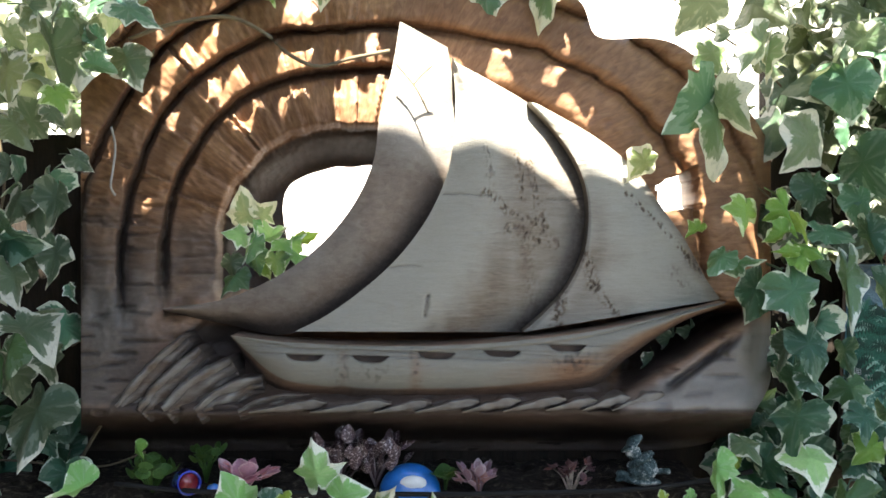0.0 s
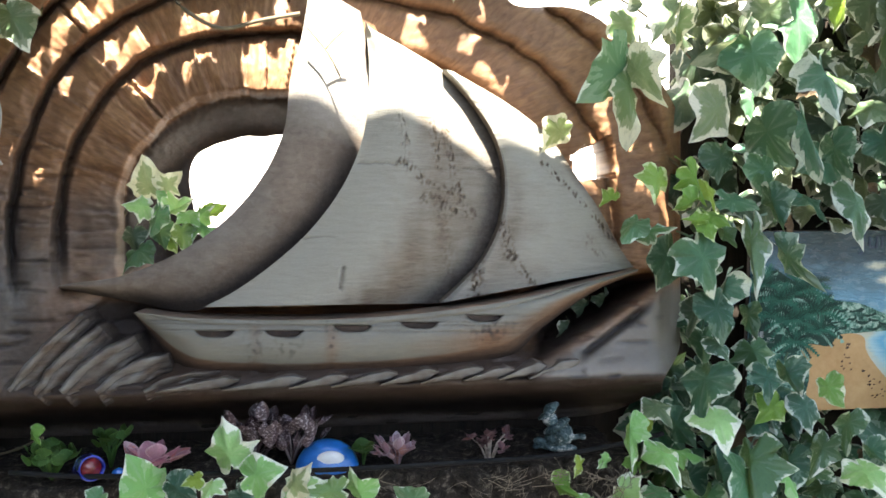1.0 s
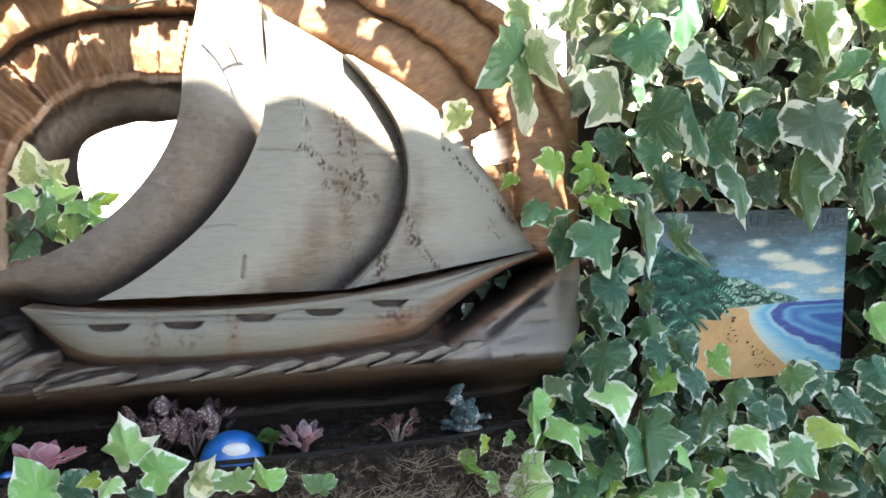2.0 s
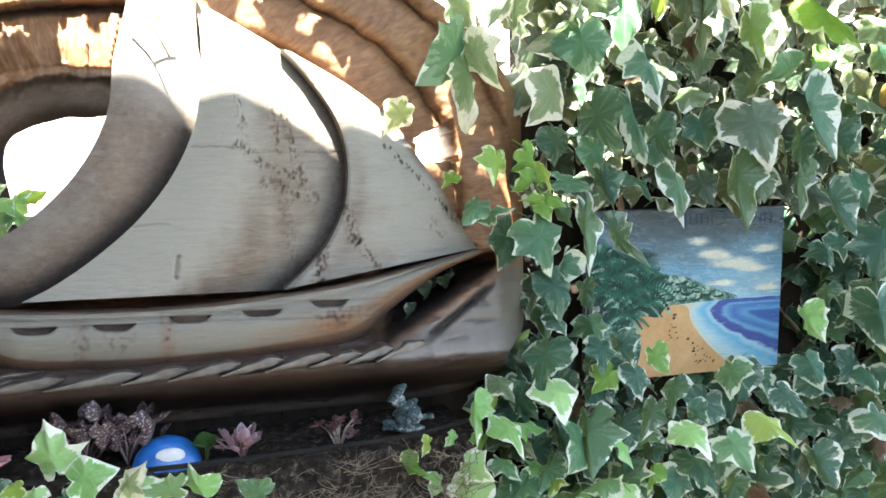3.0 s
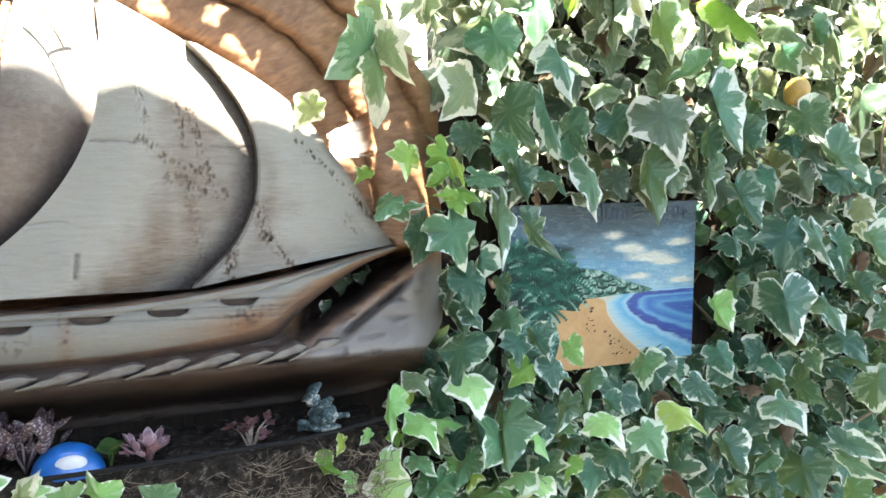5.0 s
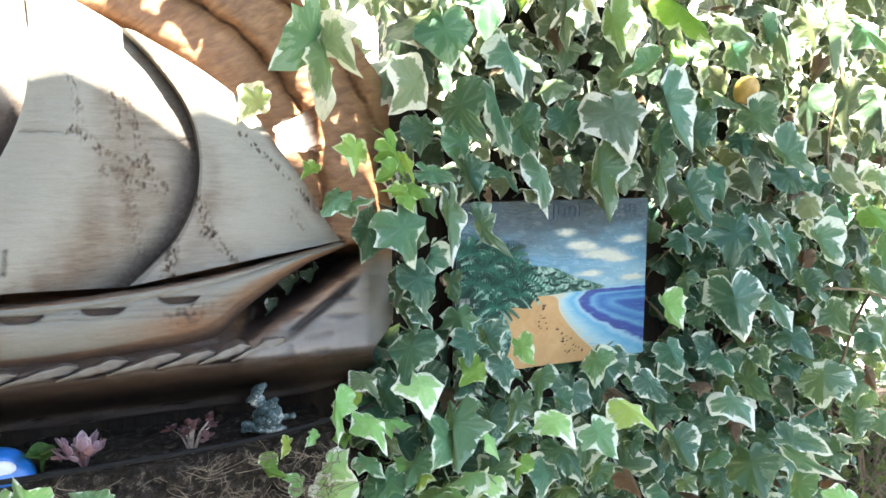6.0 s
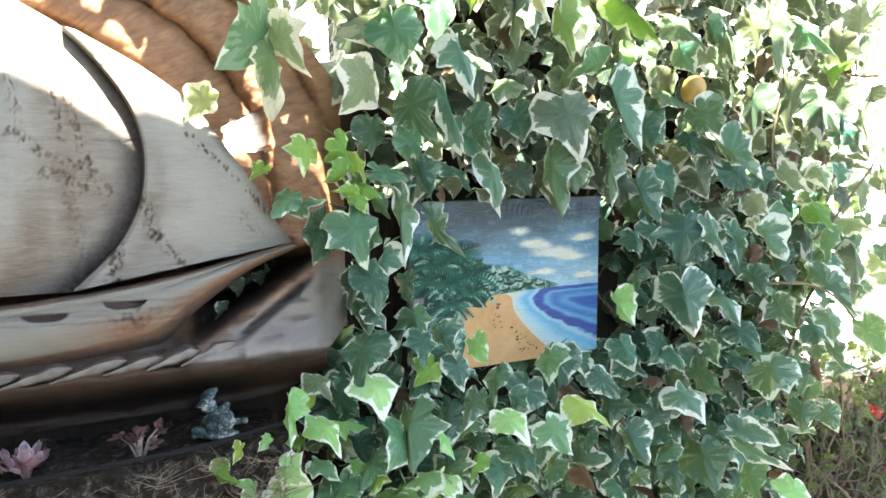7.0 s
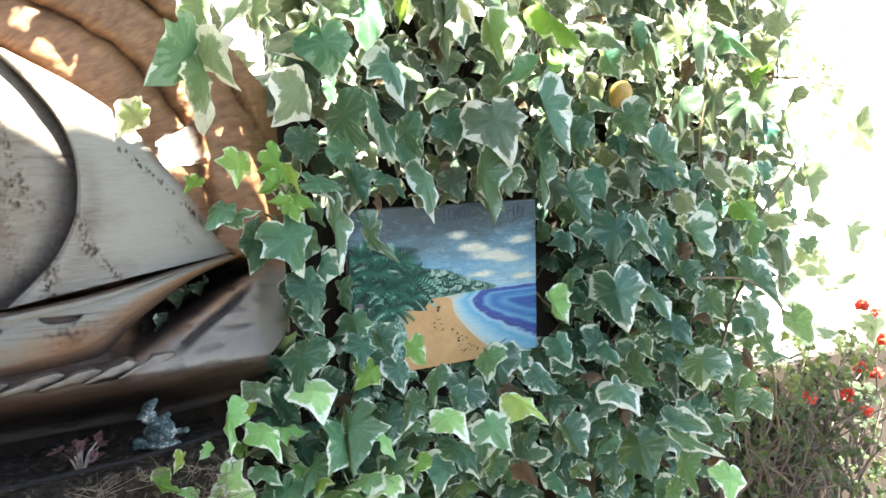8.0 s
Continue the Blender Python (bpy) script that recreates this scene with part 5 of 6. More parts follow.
part("stem", mesh_of("stem", *tube_data(spline(tendril, 24), 0.002, 6), plain("dry_tendril", (0.3, 0.28, 0.24), 0.8)), ivy_left, "dry grey tendril")
twig = grid_to_world(*np.array([(700, 112), (722, 138), (732, 150), (745, 172), (758, 200)]).T, 1.205)
fork = grid_to_world(*np.array([(732, 150), (748, 132), (766, 116)]).T, 1.205)
part("stem", mesh_of("stem", *joined([tube_data(spline(twig, 16), 0.0014, 5), tube_data(spline(fork, 8), 0.0012, 5)]), M_STEM), ivy_top, "dry forked twig")

# ---- the painted sign ----
sign = tagged(new("painted_sign"), "glossy painted beach scene on a square tile board among ivy", "sign")
sign.matrix_world = pose(SIGN[0], 1.352, SIGN[2], 4, 0, 0)


def glossy(name, stops, scale=14.0, stretch=(1, 1, 1)):
    m = rough_mat(name, stops, scale, 0.36, 0.0015, stretch)
    for n in m.node_tree.nodes:
        if n.type == "BSDF_PRINCIPLED":
            n.inputs["Specular IOR Level"].default_value = 0.25
    return m


G_HILL = glossy("paint_hill", [(0.4, (0.005, 0.028, 0.022)), (0.5, (0.06, 0.16, 0.12)), (0.58, (0.32, 0.44, 0.36))], 45.0)
G_PALM = glossy("paint_palm", [(0.3, (0.002, 0.015, 0.012)), (0.7, (0.012, 0.06, 0.042))], 50.0)
G_SAND = glossy("paint_sand", [(0.3, (0.38, 0.22, 0.09)), (0.7, (0.5, 0.33, 0.16))], 14.0)
G_DARK = glossy("paint_dark", [(0.3, (0.03, 0.02, 0.015)), (0.7, (0.06, 0.04, 0.03))], 30.0)
G_WHITE = glossy("paint_white", [(0.3, (0.4, 0.42, 0.4)), (0.7, (0.58, 0.58, 0.54))], 30.0)


def sky_paint():
    """Brushed sky: slate blue above, paler towards the painted horizon, with soft cream clouds where the attribute 'cloud' is high."""
    m, nt, bsdf, _ = material("paint_sky")
    vec = coords(nt, (1, 1, 2.5))
    high = node(nt, "ShaderNodeSeparateXYZ", {0: coords(nt)}).outputs[2]
    soft = calc(nt, "ADD", calc(nt, "DIVIDE", high, SH), calc(nt, "MULTIPLY", calc(nt, "SUBTRACT", noisy(nt, vec, 9.0, 5.0, 0.6), 0.5), 0.45))
    blue = ramp(nt, soft, [(0.45, (0.26, 0.41, 0.46)), (0.6, (0.1, 0.24, 0.33)), (0.72, (0.08, 0.17, 0.22)), (0.86, (0.024, 0.055, 0.072))])
    wisp = calc(nt, "ADD", attr(nt, "cloud"), calc(nt, "MULTIPLY", calc(nt, "SUBTRACT", noisy(nt, vec, 13.0, 6.0, 0.7), 0.5), 1.5))
    lit = ramp(nt, wisp, [(0.3, (0.2, 0.33, 0.39)), (0.8, (0.52, 0.53, 0.42))])
    nt.links.new(mix(nt, ramp(nt, wisp, [(0.3, grey(0.0)), (0.85, grey(0.9))]), blue, lit), bsdf.inputs["Base Color"])
    nt.links.new(ramp(nt, noisy(nt, vec, 30.0, 4.0, 0.6), [(0.4, grey(0.1)), (0.6, grey(0.3))]), bsdf.inputs["Roughness"])
    bump(nt, bsdf, noisy(nt, vec, 60.0, 3.0, 0.6), 0.9, 0.005)
    return m


def sea_paint():
    """Brushed sea: the attribute 'shore' is the way out from the beach; foam, pale shallows, a navy swell, then streaked blue."""
    m, nt, bsdf, _ = material("paint_bay")
    vec = coords(nt, (1, 1, 3))
    d = calc(nt, "ADD", attr(nt, "shore"), calc(nt, "MULTIPLY", calc(nt, "SUBTRACT", noisy(nt, vec, 22.0, 5.0, 0.65), 0.5), 0.075))
    water = ramp(nt, d, [(0.0, (0.42, 0.44, 0.34)), (0.03, (0.28, 0.46, 0.5)), (0.085, (0.08, 0.3, 0.46)), (0.115, (0.24, 0.42, 0.52)), (0.135, (0.012, 0.04, 0.2)), (0.185, (0.01, 0.05, 0.25)), (0.21, (0.08, 0.26, 0.42)), (0.26, (0.012, 0.1, 0.31)), (0.34, (0.06, 0.23, 0.4)), (0.38, (0.01, 0.08, 0.28)), (0.5, (0.006, 0.05, 0.22))])
    streak = noisy(nt, coords(nt, (1, 1, 6)), 26.0, 4.0, 0.6)
    water = mix(nt, ramp(nt, streak, [(0.55, grey(0.0)), (0.72, grey(0.45))]), water, (0.1, 0.32, 0.48))
    nt.links.new(water, bsdf.inputs["Base Color"])
    bsdf.inputs["Roughness"].default_value = 0.32
    bump(nt, bsdf, streak, 0.6, 0.003)
    return m


G_SKY, G_SEA = sky_paint(), sea_paint()
part("board", block("board", (0, 0, 0), (SW, 0.012, SH), G_DARK, 0.0015), sign, "dark edged backing board")


def patch(name, pts, layer, mat, label="", smooth=True, parent=sign):
    """A flat painted shape in the sign's own width and height, one brush layer up."""
    p = np.array(pts, float)
    if smooth:
        p = spline(np.vstack([p, p[:1]]), 12 * len(p))[:-1]
        p[:, 0] = np.clip(p[:, 0], 0.002, 0.998)
        p[:, 1] = np.clip(p[:, 1], 0.002, 0.998)
    y = -0.0006 * layer
    bm = bmesh.new()
    bm.faces.new([bm.verts.new((x * SW, y, z * SH)) for x, z in p])
    bmesh.ops.triangulate(bm, faces=bm.faces[:])
    return part(name, from_bm(name, bm, mat), parent, label)


def canvas(name, u0, u1, v0, v1, cols, rows, layer, mat, label, fields):
    """A finely divided painted field of the sign, with the attributes that its paint follows."""
    u, v = np.meshgrid(np.linspace(u0, u1, cols), np.linspace(v0, v1, rows))
    verts = np.stack([u.ravel() * SW, np.full(u.size, -0.0006 * layer), v.ravel() * SH], 1)
    return part(name, mesh_of(name, verts, sheet_faces(rows, cols).tolist(), mat, False, {k: np.ravel(f(u, v)) for k, f in fields.items()}), sign, label)


CLOUDS = ((0.74, 0.66, 0.13, 0.05), (0.62, 0.72, 0.09, 0.035), (0.86, 0.62, 0.1, 0.03), (0.66, 0.54, 0.12, 0.03), (0.92, 0.5, 0.09, 0.025), (0.55, 0.8, 0.07, 0.03), (0.9, 0.74, 0.08, 0.03))


def cloud_cover(u, v):
    return sum(np.exp(-((u - cx) / w) ** 2 - ((v - cz) / h) ** 2 * np.where(v < cz, 2.2, 0.8)) for cx, cz, w, h in CLOUDS)


def shore_way(u, v):
    """Distance out from the beach's edge, in the sign's width."""
    edge = np.interp(v, [0.0, 0.07, 0.19, 0.32, 0.4, 0.46], [0.76, 0.7, 0.6, 0.53, 0.515, 0.56])
    return np.minimum((u - edge) * np.interp(v, [0.0, 0.12, 0.22, 0.35, 0.46], [0.3, 0.44, 0.62, 1.2, 1.0]), (0.475 - v) * 3.0 + 0.03)


canvas("painted_sky", 0.002, 0.998, 0.4, 0.998, 60, 40, 1, G_SKY, "slate-blue painted sky with soft cream clouds", {"cloud": cloud_cover})
canvas("painted_sea", 0.4, 0.998, 0.002, 0.455, 60, 50, 2, G_SEA, "blue painted bay with a navy swell", {"shore": shore_way})


patch("painted_hill", [(0.24, 0.6), (0.35, 0.615), (0.48, 0.595), (0.6, 0.53), (0.76, 0.455), (0.6, 0.44), (0.45, 0.43), (0.26, 0.4)], 6, G_HILL, "green painted headland")
patch("painted_sand", [(0.16, 0.33), (0.3, 0.39), (0.42, 0.43), (0.5, 0.41), (0.52, 0.32), (0.6, 0.19), (0.7, 0.07), (0.76, 0.0), (0.3, 0.0), (0.14, 0.0)], 7, G_SAND, "orange painted beach")
patch("painted_bank", [(0.0, 0.0), (0.2, 0.0), (0.27, 0.2), (0.2, 0.4), (0.12, 0.5), (0.0, 0.52)], 8, G_HILL)
for x, z, w, h in ((0.015, 0.42, 0.05, 0.035), (0.03, 0.37, 0.045, 0.03), (0.08, 0.39, 0.03, 0.03)):
    patch("painted_house", [(x, z), (x + w, z), (x + w, z + h), (x, z + h)], 9, G_WHITE, "", False)
rp = random.Random(4)


def frond(cx, cz, ang, size):
    """A palm frond: a bowed rib with thin leaflets down both sides, in the sign's own width and height."""
    verts, faces = [], []
    for k in range(11):
        t = k / 10
        x, z = cx + size * t * math.cos(ang), cz + 1.3 * (size * t * math.sin(ang) - 0.4 * size * t * t)
        a, w = ang - 0.6 * t, 0.0035 * (1.2 - t)
        verts += [(x - w * math.sin(a), z + w * math.cos(a)), (x + w * math.sin(a), z - w * math.cos(a))]
        for side in (1, -1):
            b, n = a + side * (1.0 - 0.5 * t), size * (0.3 - 0.18 * t)
            verts.append((x + n * math.cos(b), z + 1.3 * n * math.sin(b)))
        if k:
            i = 4 * k
            faces += [(i - 4, i - 3, i + 1, i), (i - 4, i, i - 2), (i - 3, i - 1, i + 1)]
    return [(min(max(x, 0.003), 0.997), z) for x, z in verts], faces


G_PALMS = [glossy("paint_mid_palm", [(0.3, (0.006, 0.06, 0.04)), (0.7, (0.03, 0.15, 0.1))], 60.0), G_PALM, glossy("paint_light_palm", [(0.3, (0.09, 0.26, 0.19)), (0.7, (0.36, 0.52, 0.43))], 90.0)]
for cx, cz, wx, wz in ((0.1, 0.62, 0.14, 0.16), (0.24, 0.56, 0.14, 0.13), (0.12, 0.42, 0.16, 0.1), (0.3, 0.44, 0.1, 0.08)):
    patch("painted_shade", [(max(0.004, cx + wx * (0.8 + 0.3 * rp.random()) * math.cos(a)), cz + wz * (0.8 + 0.3 * rp.random()) * math.sin(a)) for a in np.linspace(0, math.tau, 13)[:-1]], 9, G_PALM)
for cx, cz, size in ((0.06, 0.72, 0.12), (0.13, 0.63, 0.13), (0.22, 0.68, 0.14), (0.29, 0.56, 0.15), (0.18, 0.52, 0.12), (0.3, 0.46, 0.1), (0.08, 0.55, 0.1), (0.2, 0.4, 0.1)):
    for k in range(17):
        v, f = frond(cx, cz, -0.7 + k * 4.6 / 17 + rp.uniform(-0.15, 0.15), size * rp.uniform(0.75, 1.1))
        layer = 10 + k % 3
        part("painted_frond", mesh_of("painted_frond", [(x * SW, -0.0006 * layer, z * SH) for x, z in v], f, G_PALMS[k % 2 if k % 3 else 2], False), sign)
for cx, cz in ((0.34, 0.56), (0.4, 0.57), (0.46, 0.565), (0.52, 0.54), (0.44, 0.52), (0.5, 0.5), (0.56, 0.51), (0.38, 0.5), (0.6, 0.49), (0.4, 0.47), (0.66, 0.475), (0.47, 0.46), (0.54, 0.465)):
    for mat, layer, shift in ((G_PALM, 7, 0.0), (G_HILL, 8, 0.009)):
        patch("painted_bush", [(cx + 0.033 * (0.7 + 0.5 * rp.random()) * math.cos(a) - shift, cz + 0.02 * (0.7 + 0.5 * rp.random()) * (1 if shift == 0 else 0.7) * math.sin(a) + shift) for a in np.linspace(0, math.tau, 9)[:-1]], layer, mat)
for k in range(34):
    t = rp.random()
    x, z = 0.4 + 0.2 * t + rp.uniform(-0.06, 0.04) - 0.03 * math.sin(t * 5), 0.39 - 0.34 * t + rp.uniform(-0.02, 0.02)
    w, a = rp.uniform(0.006, 0.011), rp.uniform(0.3, 1.2)
    patch("painted_speck", [(x - w * math.cos(a), z - w * math.sin(a)), (x + w * 0.4, z - w * 0.3), (x + w * math.cos(a), z + w * math.sin(a)), (x - w * 0.4, z + w * 0.3)], 9, G_DARK, "", False)


G_LETTER = glossy("paint_letter", [(0.3, (0.015, 0.03, 0.06)), (0.7, (0.03, 0.06, 0.1))], 30.0)


def lettering(text, x, z, size):
    cu = bpy.data.curves.new("lettering", "FONT")
    cu.body, cu.size, cu.extrude = text, size, 0.0004
    ob = new("lettering_source", cu)
    me = bpy.data.meshes.new_from_object(ob.evaluated_get(bpy.context.evaluated_depsgraph_get()))
    bpy.data.objects.remove(ob)
    me.materials.clear()
    me.materials.append(G_LETTER)
    t = part("lettering", me, sign, "dark painted letters")
    t.matrix_local = pose(x * SW, -0.001, z * SH, 90, 0, 0)


lettering("Juni", 0.47, 0.9, 0.05)
lettering("in", 0.86, 0.9, 0.05)

# ---- small things on the planter ----
SHELF = 1.11
P_PINK = leaf_mat("pink_leaf", (0.3, 0.16, 0.2), (0.48, 0.32, 0.37), (0.66, 0.55, 0.58), 0.4, 0.0, (0.5, 0.3, 0.36))
P_STALK = plain("pale_stalk", (0.3, 0.25, 0.2), 0.7, 0.5, 90.0)
P_DUSK = leaf_mat("dusky_leaf", (0.14, 0.07, 0.075), (0.27, 0.15, 0.16), (0.36, 0.25, 0.25), 0.45, -0.1, (0.3, 0.16, 0.17))


def spotted_leaf():
    """A dark wine-brown leaf, densely spotted with off-white."""
    m, nt, bsdf, _ = material("spotted_leaf")
    own = calc(nt, "MULTIPLY", node(nt, "ShaderNodeObjectInfo").outputs["Random"], 40.0)
    vec = node(nt, "ShaderNodeVectorMath", {0: node(nt, "ShaderNodeAttribute", attribute_name="flat").outputs["Vector"], 1: node(nt, "ShaderNodeCombineXYZ", {0: own, 1: own}).outputs[0]}, operation="ADD").outputs[0]
    spots = calc(nt, "ADD", noisy(nt, vec, 7.0, 3.0, 0.6), calc(nt, "MULTIPLY", attr(nt, "vein"), 0.05))
    nt.links.new(ramp(nt, spots, [(0.5, (0.05, 0.026, 0.028)), (0.57, (0.13, 0.085, 0.086)), (0.65, (0.36, 0.31, 0.3))]), bsdf.inputs["Base Color"])
    bsdf.inputs["Roughness"].default_value = 0.45
    bump(nt, bsdf, spots, 0.4, 0.002)
    return m


P_MOTTLE = spotted_leaf()
P_ROSE = leaf_mat("rose_leaf", (0.46, 0.18, 0.25), (0.7, 0.38, 0.46), (0.8, 0.56, 0.6), 0.4, 0.0, (0.6, 0.3, 0.36))
P_GREEN = leaf_mat("herb_leaf", (0.05, 0.13, 0.03), (0.1, 0.22, 0.05), (0.14, 0.26, 0.07), 0.5)


def petal_mesh(name, mat, wide=0.5, cup=0.35, seed=1):
    """A simple pointed leaf of unit length along +y from its foot."""
    rows, cols = 9, 5
    verts, edge, flat = [], [], []
    for i in range(rows):
        t = i / (rows - 1)
        w = wide * math.sin(math.pi * min(1, t * 0.93 + 0.04)) ** 0.8 * (1 - 0.35 * t)
        for j in range(cols):
            u = j / (cols - 1) * 2 - 1
            verts.append((u * w, t, cup * (u * u * w) + 0.25 * t * t))
            edge.append(max(abs(u), t * 0.9))
            flat.append((u * w, t, 0))
    at = {"edge": edge, "vein": [1.0 if i % cols == 2 else 0.55 if (i // cols) % 2 else 0.0 for i in range(rows * cols)], "flat": np.array(flat)}
    return mesh_of(name, verts, sheet_faces(rows, cols).tolist(), mat, True, at)


PETALS = {"dusky": petal_mesh("petal", P_DUSK, 0.45), "pink": petal_mesh("petal", P_PINK, 0.42), "mottled": petal_mesh("petal", P_MOTTLE, 0.5, 0.5), "rosy": petal_mesh("petal", P_ROSE, 0.62, 0.4), "green": petal_mesh("petal", P_GREEN, 0.95, 0.2)}


def small_plant(name, x, y, z, kind, count, size, height, label, seed, lean=50.0, spread=0.0, tuft=1, stalk=None):
    """A little potless plant: stalks from one foot, with a tuft of leaves on each."""
    r = random.Random(seed)
    root = tagged(new(name), label, "plant", group=name.replace("_", " ") + "s in the planter" if name != "pink_plant" else "")
    root.location = (x, y, z)
    for k in range(count):
        a = k * 2.4 + r.uniform(-0.3, 0.3)
        out, up = (spread or height * 0.45) * r.uniform(0.15, 1), height * r.uniform(0.3, 1)
        top = Vector((out * math.cos(a), out * math.sin(a) * 0.6, up))
        if tuft > 1 or k % 2 == 0:
            v, f = tube_data([(0, 0, -0.01), top * 0.5 + Vector((0, 0, 0.005)), top], [0.0022, 0.0018, 0.0014], 5)
            part("stalk", mesh_of("stalk", v, f, stalk or PETALS[kind].materials[0], True, {"edge": [0.7] * len(v), "vein": [0.5] * len(v)}), root)
        for n in range(tuft):
            ob = new("leaf", PETALS[kind])
            ob.parent = root
            way = a + n * 2.4
            ob.matrix_local = Matrix.Translation(top) @ Matrix.Rotation(way - math.pi / 2, 4, "Z") @ Matrix.Rotation(radians(lean + r.uniform(-45, 30)), 4, "X") @ Matrix.Scale(size * r.uniform(0.7, 1.15), 4)
    return root


def shelf_x(gx, y):
    return (gx - 784) * y / 1333.6


small_plant("pink_plant", shelf_x(435, 1.24), 1.24, SHELF, "rosy", 15, 0.034, 0.02, "pink-leaved rosette plant in the planter", 1, 30, 0.034)
small_plant("mottled_plant", shelf_x(600, 1.27), 1.27, SHELF, "mottled", 40, 0.028, 0.066, "brown and white mottled leafy plant", 2, 62, 0.06)
small_plant("mottled_plant", shelf_x(665, 1.27), 1.27, SHELF, "mottled", 36, 0.028, 0.056, "brown and white mottled leafy plant", 3, 62, 0.06)
small_plant("pink_succulent", shelf_x(848, 1.24), 1.24, SHELF - 0.004, "pink", 44, 0.022, 0.026, "low dusty-pink succulent plant in dark soil", 4, 35, 0.036)
small_plant("pink_succulent", shelf_x(1010, 1.24), 1.24, SHELF - 0.006, "dusky", 10, 0.016, 0.046, "leggy dull-red succulent on pale bare stalks", 5, 25, 0.034, 4, P_STALK)
small_plant("clover", shelf_x(270, 1.24), 1.24, SHELF, "green", 30, 0.017, 0.04, "small green clover plant", 6, 70, 0.045)
small_plant("clover", shelf_x(365, 1.29), 1.29, SHELF, "green", 22, 0.017, 0.045, "small green clover plant", 7, 70, 0.036)
small_plant("clover", shelf_x(788, 1.25), 1.25, SHELF, "green", 8, 0.02, 0.02, "small green seedling in dark soil", 8, 40)


def spun(name, profile, mat, seg=32):
    """A turned solid from a profile of (radius, height)."""
    verts = [(r * math.cos(k * math.tau / seg), r * math.sin(k * math.tau / seg), z) for r, z in profile for k in range(seg)]
    faces = [(i * seg + k, i * seg + (k + 1) % seg, (i + 1) * seg + (k + 1) % seg, (i + 1) * seg + k) for i in range(len(profile) - 1) for k in range(seg)]
    faces.append(tuple(range(seg))[::-1])
    faces.append(tuple((len(profile) - 1) * seg + k for k in range(seg)))
    return mesh_of(name, verts, faces, mat)


M_BLUE = plain("blue_glaze", (0.015, 0.13, 0.42), 0.3, 0.25, 60.0, 0.0, 0.5)
M_WHITE = plain("white_enamel", (0.6, 0.62, 0.6), 0.4, 0.12, 60.0)
M_COBALT = plain("cobalt_glaze", (0.012, 0.02, 0.22), 0.12, 0.4, 30.0, 0.0, 0.8)
M_RED = plain("red_glaze", (0.2, 0.015, 0.015), 0.15, 0.4, 30.0, 0.0, 0.8)
M_BLACK = plain("black_plastic", (0.003, 0.003, 0.0032), 0.95, 0.6, 90.0)

# A blue disc-like dome lying against the foot of the panel, with a white patch.
dome = tagged(new("blue_dome_ornament"), "blue glazed round garden ornament with a white patch", "ornament")
dome.matrix_world = pose(shelf_x(725, 1.245), 1.25, SHELF - 0.014, 70, 0, 0) @ Matrix.Diagonal((1.2, 1.12, 1.1, 1))
part("dome", spun("dome", [(0.001, 0.022), (0.012, 0.0215), (0.026, 0.018), (0.036, 0.012), (0.042, 0.004), (0.043, -0.004), (0.04, -0.008), (0.001, -0.008)][::-1], M_BLUE, 40), dome)
bm = bmesh.new()
bmesh.ops.create_uvsphere(bm, u_segments=20, v_segments=10, radius=1.0)
for v in bm.verts:
    v.co = (v.co.x * 0.02 + 0.004, v.co.y * 0.012 + 0.012, 0.0165 + v.co.z * 0.0065)
part("white_patch", from_bm("white_patch", bm, M_WHITE, True), dome, "white raised patch")

jar = tagged(new("glazed_jar"), "small cobalt-blue glazed jar lying on its side, red inside", "jar")
jar.matrix_world = pose(shelf_x(340, 1.22), 1.2, SHELF + 0.018, 80, 0, 34) @ Matrix.Scale(0.74, 4)
part("body", spun("body", [(0.018, -0.05), (0.027, -0.03), (0.028, -0.01), (0.023, 0.006), (0.026, 0.012), (0.023, 0.0125), (0.02, 0.006), (0.02, -0.03)], M_COBALT), jar)
part("inside", spun("inside", [(0.0195, 0.007), (0.019, -0.012), (0.012, -0.028), (0.001, -0.029)], M_RED), jar, "dark red glazed inside")
bead = tagged(new("glass_bead"), "small blue glass pebble on the soil", "bead")
bead.matrix_world = pose(shelf_x(378, 1.2), 1.2, SHELF + 0.008)
part("pebble", spun("pebble", [(0.001, -0.008), (0.009, -0.005), (0.012, 0.0), (0.009, 0.006), (0.001, 0.009)], plain("blue_glass", (0.02, 0.12, 0.4), 0.08, 0.4, 40.0, 0.0, 1.0), 16), bead)


